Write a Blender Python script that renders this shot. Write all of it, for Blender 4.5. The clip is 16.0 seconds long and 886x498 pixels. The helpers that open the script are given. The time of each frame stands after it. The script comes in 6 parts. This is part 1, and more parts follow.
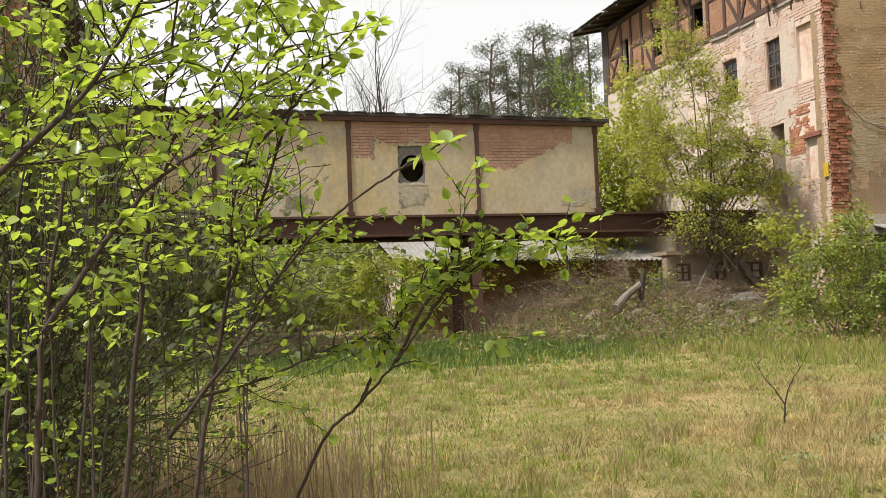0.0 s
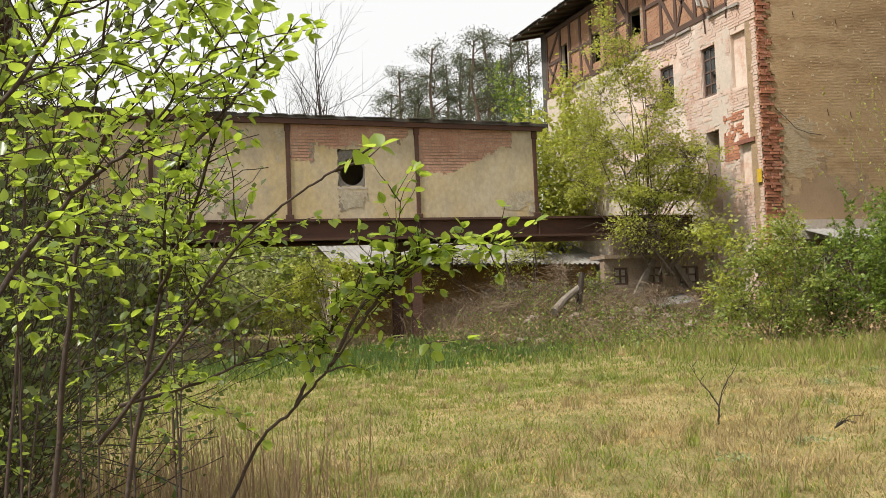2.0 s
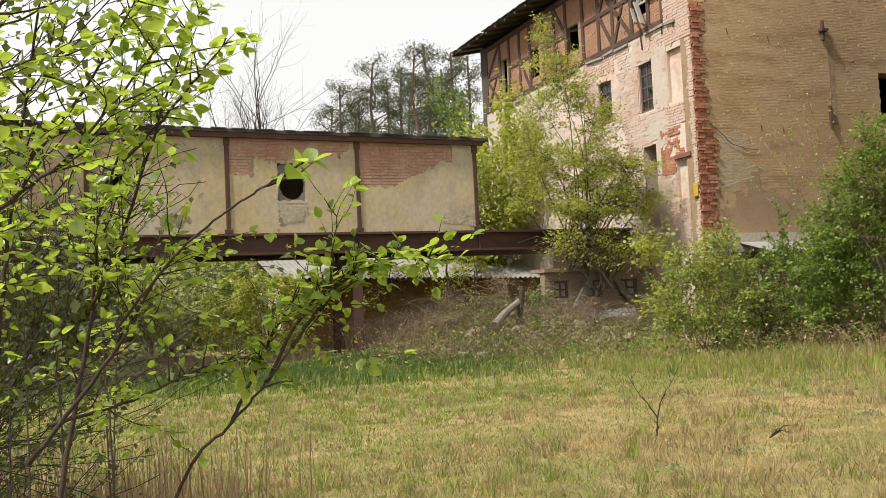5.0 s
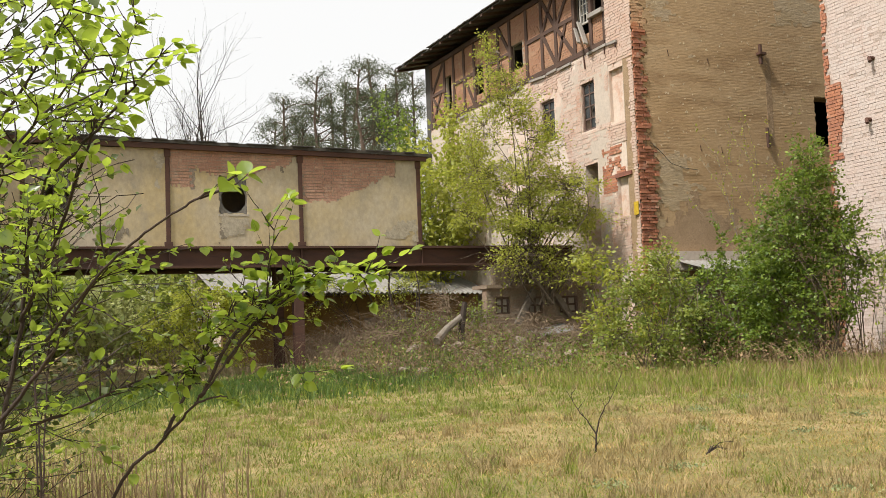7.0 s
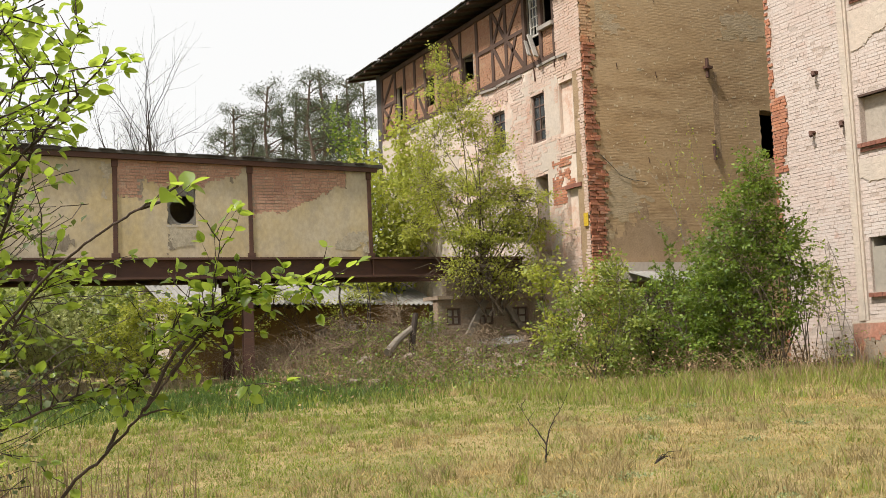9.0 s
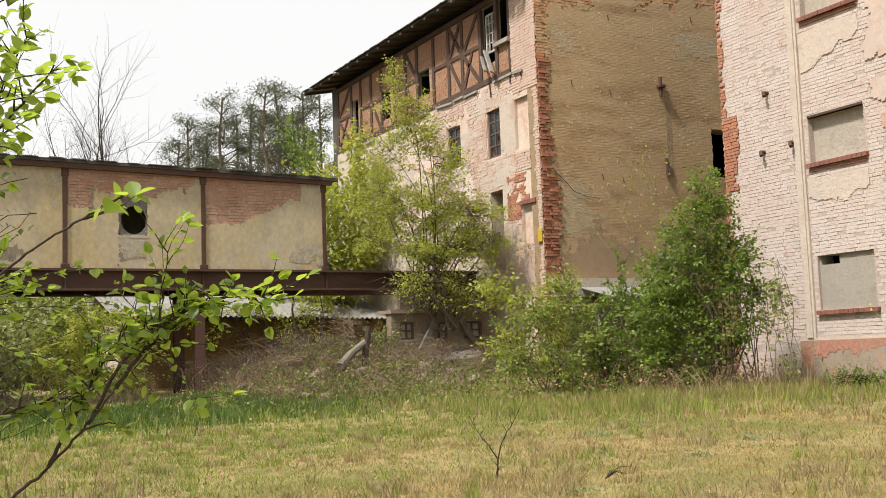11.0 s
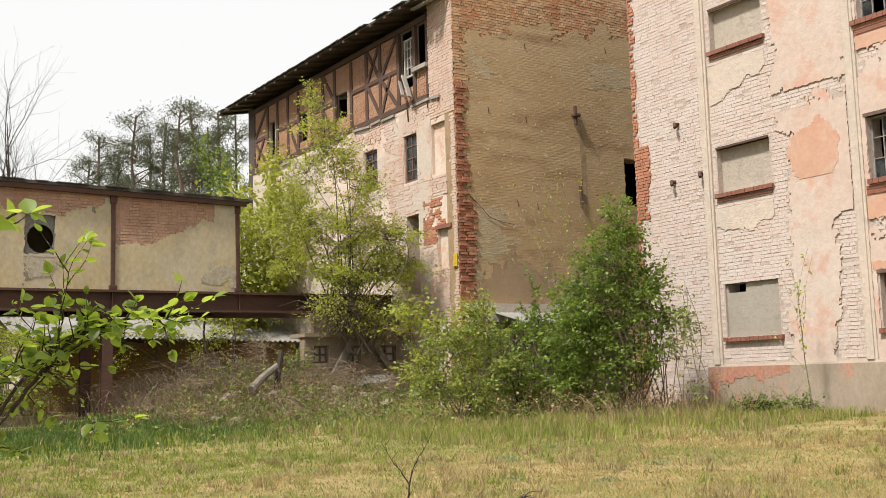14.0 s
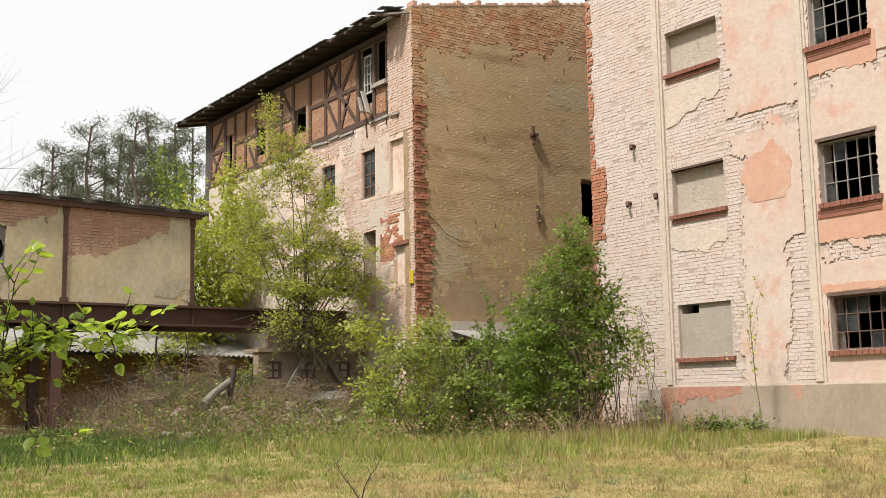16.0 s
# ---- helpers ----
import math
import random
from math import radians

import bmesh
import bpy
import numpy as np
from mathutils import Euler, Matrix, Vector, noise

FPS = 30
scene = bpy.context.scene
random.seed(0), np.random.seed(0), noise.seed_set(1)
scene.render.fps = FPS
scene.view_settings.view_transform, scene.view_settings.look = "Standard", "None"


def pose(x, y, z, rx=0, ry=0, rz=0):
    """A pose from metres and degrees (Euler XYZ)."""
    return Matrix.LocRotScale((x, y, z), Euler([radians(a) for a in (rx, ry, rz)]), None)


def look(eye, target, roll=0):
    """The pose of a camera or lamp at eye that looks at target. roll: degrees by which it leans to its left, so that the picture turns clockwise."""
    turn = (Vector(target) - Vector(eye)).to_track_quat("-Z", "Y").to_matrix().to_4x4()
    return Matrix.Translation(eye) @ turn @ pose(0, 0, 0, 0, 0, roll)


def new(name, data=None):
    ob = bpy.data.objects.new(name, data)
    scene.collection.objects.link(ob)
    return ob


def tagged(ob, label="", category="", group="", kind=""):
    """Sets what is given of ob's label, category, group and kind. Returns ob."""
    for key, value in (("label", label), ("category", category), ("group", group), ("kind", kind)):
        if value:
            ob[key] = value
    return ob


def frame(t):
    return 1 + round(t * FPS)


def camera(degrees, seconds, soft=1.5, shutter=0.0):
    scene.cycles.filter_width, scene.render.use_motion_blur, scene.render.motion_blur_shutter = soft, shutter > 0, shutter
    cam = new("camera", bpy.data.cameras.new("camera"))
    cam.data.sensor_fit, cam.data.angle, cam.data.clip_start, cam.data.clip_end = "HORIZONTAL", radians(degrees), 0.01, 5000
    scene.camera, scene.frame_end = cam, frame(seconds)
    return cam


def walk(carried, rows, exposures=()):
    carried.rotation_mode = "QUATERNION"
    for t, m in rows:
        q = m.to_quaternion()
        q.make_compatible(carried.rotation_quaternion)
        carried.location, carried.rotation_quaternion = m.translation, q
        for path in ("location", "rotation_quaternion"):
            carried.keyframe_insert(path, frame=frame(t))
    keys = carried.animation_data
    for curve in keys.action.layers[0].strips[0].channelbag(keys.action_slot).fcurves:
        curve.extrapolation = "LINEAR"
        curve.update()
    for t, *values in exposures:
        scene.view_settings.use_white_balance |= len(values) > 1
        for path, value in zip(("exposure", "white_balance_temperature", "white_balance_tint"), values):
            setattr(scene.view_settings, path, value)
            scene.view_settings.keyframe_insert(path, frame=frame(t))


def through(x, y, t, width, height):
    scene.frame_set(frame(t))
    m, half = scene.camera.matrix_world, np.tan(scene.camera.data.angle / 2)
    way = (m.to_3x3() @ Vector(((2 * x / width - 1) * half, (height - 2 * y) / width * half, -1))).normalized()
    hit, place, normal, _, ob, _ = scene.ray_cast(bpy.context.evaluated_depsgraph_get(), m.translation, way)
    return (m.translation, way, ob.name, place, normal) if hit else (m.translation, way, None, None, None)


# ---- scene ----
LENS = 44.845
cam = camera(LENS, 16.0, soft=0.75)
PATH = [
    (0.0, pose(-0.0, 0.0, 1.5, 93.203, 2.126, -13.9)),
    (0.5, pose(0.002, -0.001, 1.5, 93.163, 2.24, -14.899)),
    (1.0, pose(0.004, -0.001, 1.5, 93.19, 2.192, -15.522)),
    (1.5, pose(0.006, -0.001, 1.5, 93.24, 2.264, -16.166)),
    (2.0, pose(0.009, -0.002, 1.5, 93.281, 2.196, -17.098)),
    (2.5, pose(0.01, -0.002, 1.5, 93.405, 2.16, -17.58)),
    (3.0, pose(0.01, -0.003, 1.5, 93.511, 2.223, -17.68)),
    (3.5, pose(0.013, -0.003, 1.5, 93.609, 2.12, -18.631)),
    (4.0, pose(0.014, -0.004, 1.5, 93.696, 2.348, -19.191)),
    (6.5, pose(0.024, -0.006, 1.5, 94.402, 2.318, -22.48)),
    (7.0, pose(0.026, -0.006, 1.5, 94.593, 2.2, -23.304)),
    (7.5, pose(0.027, -0.007, 1.5, 94.718, 2.205, -23.849)),
    (8.0, pose(0.029, -0.007, 1.5, 94.905, 2.528, -24.302)),
    (8.5, pose(0.031, -0.008, 1.5, 94.938, 2.541, -25.138)),
    (9.0, pose(0.033, -0.008, 1.5, 95.082, 2.429, -25.899)),
    (11.5, pose(0.042, -0.01, 1.5, 95.943, 1.898, -29.126)),
    (12.0, pose(0.044, -0.011, 1.5, 96.17, 1.789, -29.978)),
    (12.5, pose(0.047, -0.012, 1.5, 96.373, 1.725, -30.82)),
    (13.0, pose(0.049, -0.012, 1.5, 96.58, 1.512, -31.695)),
    (13.5, pose(0.051, -0.013, 1.5, 96.746, 1.629, -32.227)),
    (14.0, pose(0.052, -0.013, 1.5, 96.877, 1.685, -32.933)),
    (14.5, pose(0.054, -0.014, 1.5, 97.054, 1.505, -33.611)),
    (15.0, pose(0.055, -0.014, 1.5, 97.218, 1.08, -33.843)),
    (15.5, pose(0.057, -0.014, 1.5, 97.278, 1.112, -34.637)),
    (16.0, pose(0.059, -0.015, 1.5, 97.733, 1.023, -35.338)),
]
walk(cam, PATH)

# ---- light: a bright, thinly overcast spring day, the veiled sun to the left ----
SUN_FROM = Vector((-0.62, -0.17, 0.90)).normalized()
world = bpy.data.worlds.new("sky")
scene.world = world
world.use_nodes = True
wn = world.node_tree
sky = wn.nodes.new("ShaderNodeTexSky")
sky.sky_type = "NISHITA"
sky.sun_disc = False
sky.sun_elevation = math.asin(SUN_FROM.z)
sky.sun_rotation = math.atan2(SUN_FROM.x, SUN_FROM.y)
sky.dust_density = 6.0
sky.air_density = 1.0
veil = wn.nodes.new("ShaderNodeMixRGB")
veil.inputs[0].default_value = 0.85
veil.inputs[2].default_value = (9.2, 9.1, 8.9, 1)
wn.links.new(sky.outputs[0], veil.inputs[1])
bg = wn.nodes["Background"]
wn.links.new(veil.outputs[0], bg.inputs[0])
bg.inputs[1].default_value = 0.078
sun = new("sun", bpy.data.lights.new("sun", "SUN"))
sun.data.energy, sun.data.angle, sun.data.color = 4.2, radians(6), (1.0, 0.95, 0.86)
sun.matrix_world = look(SUN_FROM * 60, (0, 0, 0))
scene.view_settings.exposure = 0.63


# ---- materials ----
def mixer(nt, kind="MIX", fac=None, a=None, b=None):
    n = nt.nodes.new("ShaderNodeMixRGB")
    n.blend_type = kind
    for sock, v in zip(n.inputs, (fac, a, b)):
        if v is None:
            continue
        if hasattr(v, "links"):
            nt.links.new(v, sock)
        else:
            sock.default_value = v
    return n.outputs[0]


def noise_tex(nt, scale, detail=4.0, rough=0.6, stretch=(1, 1, 1), lo=0.35, hi=0.65):
    pos = nt.nodes.new("ShaderNodeNewGeometry")
    m = nt.nodes.new("ShaderNodeMapping")
    m.inputs["Scale"].default_value = stretch
    nt.links.new(pos.outputs["Position"], m.inputs[0])
    n = nt.nodes.new("ShaderNodeTexNoise")
    n.inputs["Scale"].default_value, n.inputs["Detail"].default_value = scale, detail
    n.inputs["Roughness"].default_value = rough
    nt.links.new(m.outputs[0], n.inputs["Vector"])
    r = nt.nodes.new("ShaderNodeMapRange")
    r.inputs[1].default_value, r.inputs[2].default_value = lo, hi
    nt.links.new(n.outputs["Fac"], r.inputs[0])
    return r.outputs[0]


def col(c):
    return (c[0], c[1], c[2], 1.0)


def surface(name, base, second, third=None, coarse=0.8, fine=14.0, rough=0.9, metal=0.0, bump=0.4, dist=0.02,
            stretch=(1, 1, 1), island=0.0, third_at=(0.55, 0.7), vary=None, grain=0.5, courses=0.0):
    """Two tones mixed at a coarse scale, a third in blotches, fine grain in value and relief. island: how far pieces differ."""
    m = bpy.data.materials.new(name)
    m.use_nodes = True
    nt = m.node_tree
    base, second, third = [0.92 * v for v in base], [0.92 * v for v in second], third and [0.92 * v for v in third]
    p = nt.nodes["Principled BSDF"]
    p.inputs["Metallic"].default_value = metal
    c = mixer(nt, "MIX", noise_tex(nt, coarse, 6, 0.65, stretch), col(base), col(second))
    if third:
        c = mixer(nt, "MIX", noise_tex(nt, coarse * 2.3, 8, 0.7, stretch, *third_at), c, col(third))
    if island:
        rnd = nt.nodes.new("ShaderNodeNewGeometry").outputs["Random Per Island"]
        ob = nt.nodes.new("ShaderNodeObjectInfo").outputs["Random"]
        add = nt.nodes.new("ShaderNodeMath")
        add.operation = "ADD"
        nt.links.new(rnd, add.inputs[0]), nt.links.new(ob, add.inputs[1])
        fr = nt.nodes.new("ShaderNodeMath")
        fr.operation = "FRACT"
        nt.links.new(add.outputs[0], fr.inputs[0])
        ramp = nt.nodes.new("ShaderNodeMapRange")
        ramp.inputs[3].default_value = 0.0
        ramp.inputs[4].default_value = island
        nt.links.new(fr.outputs[0], ramp.inputs[0])
        c = mixer(nt, "MIX", ramp.outputs[0], c, col(vary or third or second))
    f = noise_tex(nt, fine, 8, 0.7, stretch, 0.25, 0.75)
    g = mixer(nt, "MIX", f, (1 - grain, 1 - grain, 1 - grain, 1), (1 + grain * 0.35,) * 3 + (1,))
    c = mixer(nt, "MULTIPLY", 1.0, c, g)
    if courses:
        # the brick courses that show through a thin coat, on a wall that runs along x
        sep, com = nt.nodes.new("ShaderNodeSeparateXYZ"), nt.nodes.new("ShaderNodeCombineXYZ")
        nt.links.new(nt.nodes.new("ShaderNodeNewGeometry").outputs["Position"], sep.inputs[0])
        nt.links.new(sep.outputs["X"], com.inputs["X"]), nt.links.new(sep.outputs["Z"], com.inputs["Y"])
        bt = nt.nodes.new("ShaderNodeTexBrick")
        nt.links.new(com.outputs[0], bt.inputs["Vector"])
        bt.inputs["Color1"].default_value, bt.inputs["Color2"].default_value, bt.inputs["Mortar"].default_value = (1, 1, 1, 1), (0.72, 0.72, 0.72, 1), (0.1, 0.1, 0.1, 1)
        bt.inputs["Scale"].default_value, bt.inputs["Mortar Size"].default_value, bt.inputs["Mortar Smooth"].default_value = 1.0, 0.012, 0.6
        bt.inputs["Brick Width"].default_value, bt.inputs["Row Height"].default_value = 0.252, 0.0785
        shown = noise_tex(nt, 0.9, 6, 0.7, (1, 1, 1), 0.38, 0.6)
        line = mixer(nt, "MIX", shown, (0.8, 0.8, 0.8, 1), bt.outputs["Color"])
        c = mixer(nt, "MULTIPLY", courses, c, mixer(nt, "MIX", line, (0.55, 0.5, 0.45, 1), (1.12, 1.1, 1.08, 1)))
        f = mixer(nt, "MIX", 0.55, f, line)
    nt.links.new(c, p.inputs["Base Color"])
    rr = nt.nodes.new("ShaderNodeMapRange")
    rr.inputs[3].default_value, rr.inputs[4].default_value = max(0.05, rough - 0.12), min(1.0, rough + 0.08)
    nt.links.new(f, rr.inputs[0])
    nt.links.new(rr.outputs[0], p.inputs["Roughness"])
    if bump:
        b = nt.nodes.new("ShaderNodeBump")
        b.inputs["Strength"].default_value, b.inputs["Distance"].default_value = bump, dist
        nt.links.new(f, b.inputs["Height"])
        nt.links.new(b.outputs[0], p.inputs["Normal"])
    return m


def leaf_material(name, dark, light, through, share=0.45, rough=0.5):
    m = bpy.data.materials.new(name)
    m.use_nodes = True
    nt = m.node_tree
    p = nt.nodes["Principled BSDF"]
    rnd = nt.nodes.new("ShaderNodeNewGeometry").outputs["Random Per Island"]
    c = mixer(nt, "MIX", rnd, col(dark), col(light))
    c = mixer(nt, "MULTIPLY", 0.6, c, mixer(nt, "MIX", noise_tex(nt, 1.3), (0.6, 0.65, 0.6, 1), (1.25, 1.2, 1.0, 1)))
    nt.links.new(c, p.inputs["Base Color"])
    p.inputs["Roughness"].default_value = rough
    t = nt.nodes.new("ShaderNodeBsdfTranslucent")
    nt.links.new(mixer(nt, "MIX", 0.35, col(through), c), t.inputs["Color"])
    mx = nt.nodes.new("ShaderNodeMixShader")
    mx.inputs[0].default_value = share
    nt.links.new(p.outputs[0], mx.inputs[1]), nt.links.new(t.outputs[0], mx.inputs[2])
    nt.links.new(mx.outputs[0], nt.nodes["Material Output"].inputs[0])
    return m


M_RED = surface("red_brick", (0.44, 0.17, 0.09), (0.52, 0.23, 0.13), (0.54, 0.36, 0.26), 1.2, 30, 0.92, bump=0.5, dist=0.01, island=0.6, vary=(0.24, 0.10, 0.07))
M_BUFF = surface("buff_brick", (0.60, 0.35, 0.18), (0.66, 0.45, 0.27), (0.56, 0.23, 0.11), 0.9, 30, 0.92, bump=0.5, dist=0.01, island=0.7, third_at=(0.5, 0.62), vary=(0.34, 0.17, 0.09))
M_WASHED = surface("whitewashed_brick", (0.53, 0.43, 0.385), (0.57, 0.505, 0.475), (0.48, 0.32, 0.26), 0.9, 26, 0.93, bump=0.5, dist=0.012, island=0.35, third_at=(0.56, 0.72), vary=(0.53, 0.40, 0.345), grain=0.3)
M_MILLWASH = surface("pink_limewashed_brick", (0.55, 0.40, 0.325), (0.60, 0.50, 0.44), (0.49, 0.26, 0.18), 0.8, 26, 0.93, bump=0.5, dist=0.012, island=0.45, third_at=(0.54, 0.70), vary=(0.52, 0.34, 0.26), grain=0.35)
M_ANNEX = surface("grey_tan_brick", (0.27, 0.215, 0.16), (0.34, 0.28, 0.215), (0.20, 0.14, 0.095), 1.2, 24, 0.94, bump=0.5, island=0.5, vary=(0.30, 0.19, 0.13))
M_DARKREND = surface("dark_grey_render", (0.30, 0.27, 0.23), (0.34, 0.305, 0.26), (0.26, 0.23, 0.19), 1.1, 12, 0.92, bump=0.3, grain=0.2)
M_BOXBRICK = surface("weathered_brick", (0.50, 0.27, 0.18), (0.56, 0.36, 0.26), (0.60, 0.47, 0.36), 1.0, 28, 0.93, bump=0.5, dist=0.01, island=0.6, vary=(0.36, 0.20, 0.15))
M_MORTAR = surface("lime_mortar", (0.42, 0.36, 0.29), (0.34, 0.28, 0.22), (0.26, 0.20, 0.15), 1.5, 40, 0.97, bump=0.6)
M_SALMON = surface("salmon_plaster", (0.505, 0.38, 0.32), (0.525, 0.445, 0.395), (0.51, 0.305, 0.235), 0.45, 9, 0.9, bump=0.35, dist=0.015, third_at=(0.52, 0.66), grain=0.18)
M_CORAL = surface("coral_plaster", (0.49, 0.27, 0.19), (0.51, 0.32, 0.235), (0.51, 0.38, 0.30), 0.7, 10, 0.9, bump=0.3, dist=0.012, grain=0.18)
M_BLIND = surface("grey_cream_plaster", (0.42, 0.36, 0.30), (0.38, 0.33, 0.28), (0.32, 0.28, 0.24), 1.0, 12, 0.92, bump=0.5, dist=0.02, grain=0.25)
M_WASHJOINT = surface("limewashed_joint", (0.50, 0.42, 0.375), (0.47, 0.385, 0.335), (0.41, 0.295, 0.235), 1.5, 30, 0.96, bump=0.5)
M_CREAM = surface("cream_plaster", (0.54, 0.45, 0.38), (0.50, 0.43, 0.37), (0.44, 0.38, 0.33), 1.0, 12, 0.92, bump=0.5, dist=0.02, grain=0.22)
# brick with surrounding shade put into its tone; some rubble shares it
M_DARKBRICK = surface("shade_dark_brick", (0.13, 0.10, 0.07), (0.18, 0.14, 0.10), (0.09, 0.065, 0.045), 1.2, 24, 0.94, bump=0.5, island=0.5, vary=(0.24, 0.16, 0.11))
M_TANJOINT = surface("tan_mortar", (0.33, 0.225, 0.13), (0.40, 0.28, 0.17), (0.22, 0.14, 0.08), 1.5, 40, 0.97, bump=0.6)
M_STREAK = surface("dark_streak", (0.23, 0.19, 0.14), (0.29, 0.25, 0.19), (0.17, 0.14, 0.10), 2.0, 16, 0.92, bump=0.3, stretch=(2, 2, 0.5))
M_PATCH = surface("pale_cement_patch", (0.47, 0.41, 0.31), (0.44, 0.39, 0.30), (0.39, 0.33, 0.23), 1.6, 14, 0.92, bump=0.3)
M_HATCH = surface("grey_hatch_board", (0.17, 0.16, 0.145), (0.23, 0.215, 0.195), (0.12, 0.11, 0.10), 2.5, 20, 0.9, bump=0.3)
M_GREYREND = surface("grey_render", (0.40, 0.35, 0.29), (0.46, 0.41, 0.35), (0.34, 0.30, 0.25), 1.1, 12, 0.92, bump=0.4, grain=0.2)
M_PLINTH = surface("stained_plinth_render", (0.27, 0.215, 0.16), (0.34, 0.275, 0.215), (0.50, 0.20, 0.13), 0.7, 10, 0.9, bump=0.35, stretch=(1, 1, 0.6), third_at=(0.58, 0.66), grain=0.25)
M_OCHRE = surface("ochre_plaster", (0.44, 0.295, 0.155), (0.49, 0.355, 0.21), (0.31, 0.195, 0.098), 0.4, 12, 0.92, bump=0.45, dist=0.02, stretch=(0.55, 0.55, 1.9), third_at=(0.5, 0.66), grain=0.36, courses=0.22)
M_BOXPLAST = surface("grey_ochre_render", (0.49, 0.385, 0.205), (0.50, 0.435, 0.33), (0.32, 0.285, 0.225), 0.55, 10, 0.9, bump=0.2, stretch=(1.0, 1.0, 0.7), third_at=(0.52, 0.72), grain=0.28)
M_OLDWALL = surface("peeling_limewash", (0.60, 0.47, 0.39), (0.66, 0.57, 0.50), (0.53, 0.30, 0.21), 0.8, 11, 0.92, bump=0.5, dist=0.02, third_at=(0.5, 0.68), grain=0.25)
# dark ochre-brown paint, taken darker still for the shade under the shed's eave
M_SHEDWALL = surface("shaded_ochre_shed_render", (0.20, 0.12, 0.036), (0.15, 0.09, 0.03), (0.09, 0.055, 0.025), 0.8, 12, 0.93, bump=0.4, grain=0.3)
M_RUST = surface("rusted_steel", (0.075, 0.038, 0.028), (0.115, 0.052, 0.034), (0.05, 0.03, 0.025), 1.6, 40, 0.8, metal=0.15, bump=0.4, dist=0.006, stretch=(0.5, 0.5, 2), grain=0.4)
M_TIMBER = surface("old_timber", (0.075, 0.040, 0.028), (0.10, 0.055, 0.038), (0.05, 0.03, 0.022), 1.4, 22, 0.85, bump=0.5, stretch=(3, 3, 0.6), grain=0.4)
M_GREYWOOD = surface("grey_wood", (0.26, 0.235, 0.21), (0.36, 0.33, 0.30), (0.16, 0.13, 0.11), 2.0, 24, 0.85, bump=0.4, grain=0.3)
M_FELT = surface("tar_felt", (0.05, 0.045, 0.04), (0.075, 0.065, 0.055), (0.12, 0.11, 0.09), 1.6, 20, 0.9, bump=0.5)
M_SLATE = surface("roof_tile", (0.075, 0.065, 0.06), (0.11, 0.09, 0.075), (0.15, 0.14, 0.11), 1.2, 20, 0.85, bump=0.4, island=0.5, vary=(0.05, 0.045, 0.04))
M_ASBEST = surface("corrugated_cement", (0.19, 0.18, 0.165), (0.27, 0.26, 0.245), (0.15, 0.135, 0.11), 0.9, 14, 0.85, bump=0.3, grain=0.25)
M_FRAME = surface("flaked_window_paint", (0.50, 0.48, 0.45), (0.40, 0.37, 0.33), (0.28, 0.22, 0.17), 4, 30, 0.7, bump=0.3, grain=0.3)
M_DARKFRAME = surface("brown_window_paint", (0.10, 0.06, 0.045), (0.15, 0.09, 0.07), (0.22, 0.18, 0.15), 4, 30, 0.7, bump=0.3)
# near-black so that the gloom of the rooms is in the colour
M_INSIDE = surface("gloom_dark_inner_wall", (0.06, 0.055, 0.05), (0.09, 0.08, 0.07), None, 0.6, 8, 0.95, bump=0.2)
M_SOIL = surface("meadow_soil", (0.34, 0.265, 0.10), (0.22, 0.215, 0.055), (0.45, 0.34, 0.15), 0.5, 30, 0.97, bump=0.8, dist=0.03, third_at=(0.48, 0.60), grain=0.6)
M_RUBBLE = surface("rubble_stone", (0.28, 0.22, 0.165), (0.35, 0.29, 0.235), (0.27, 0.15, 0.10), 1.8, 18, 0.93, bump=0.5, island=0.5, vary=(0.22, 0.17, 0.13))
M_BARK = surface("brown_bark", (0.028, 0.018, 0.013), (0.045, 0.030, 0.020), (0.075, 0.06, 0.045), 6, 60, 0.9, bump=0.4, grain=0.4)
M_HAZELBARK = surface("red_brown_hazel_bark", (0.034, 0.018, 0.012), (0.058, 0.033, 0.022), (0.10, 0.075, 0.055), 9, 70, 0.8, bump=0.4, grain=0.4)
M_WILLOWBARK = surface("brown_willow_bark", (0.11, 0.08, 0.055), (0.16, 0.125, 0.09), (0.07, 0.05, 0.035), 4, 40, 0.9, bump=0.4, grain=0.35)
M_GREYBARK = surface("grey_bark", (0.17, 0.14, 0.11), (0.23, 0.20, 0.165), (0.11, 0.09, 0.07), 4, 40, 0.9, bump=0.4, grain=0.35)
M_TWIG = surface("dry_twig", (0.15, 0.10, 0.065), (0.21, 0.15, 0.095), (0.10, 0.065, 0.045), 2.5, 30, 0.92, bump=0.0, island=0.6, vary=(0.27, 0.20, 0.13))
M_PINEBARK = surface("pine_bark", (0.11, 0.075, 0.055), (0.16, 0.11, 0.08), None, 2, 20, 0.9)
M_SHEET = surface("grey_tarpaulin", (0.20, 0.20, 0.20), (0.27, 0.27, 0.27), None, 2, 20, 0.6)
M_RED_BAND = surface("red_painted_brick", (0.25, 0.085, 0.055), (0.31, 0.13, 0.09), (0.17, 0.07, 0.05), 2.0, 26, 0.88, bump=0.4, island=0.4)
L_NEAR = leaf_material("hazel_leaf", (0.045, 0.105, 0.014), (0.32, 0.41, 0.065), (0.58, 0.72, 0.08), 0.52, 0.34)
L_WILLOW = leaf_material("willow_leaf", (0.17, 0.205, 0.03), (0.38, 0.39, 0.075), (0.58, 0.62, 0.09), 0.48)
L_GREEN = leaf_material("elder_leaf", (0.040, 0.085, 0.013), (0.195, 0.26, 0.04), (0.32, 0.44, 0.052), 0.38)
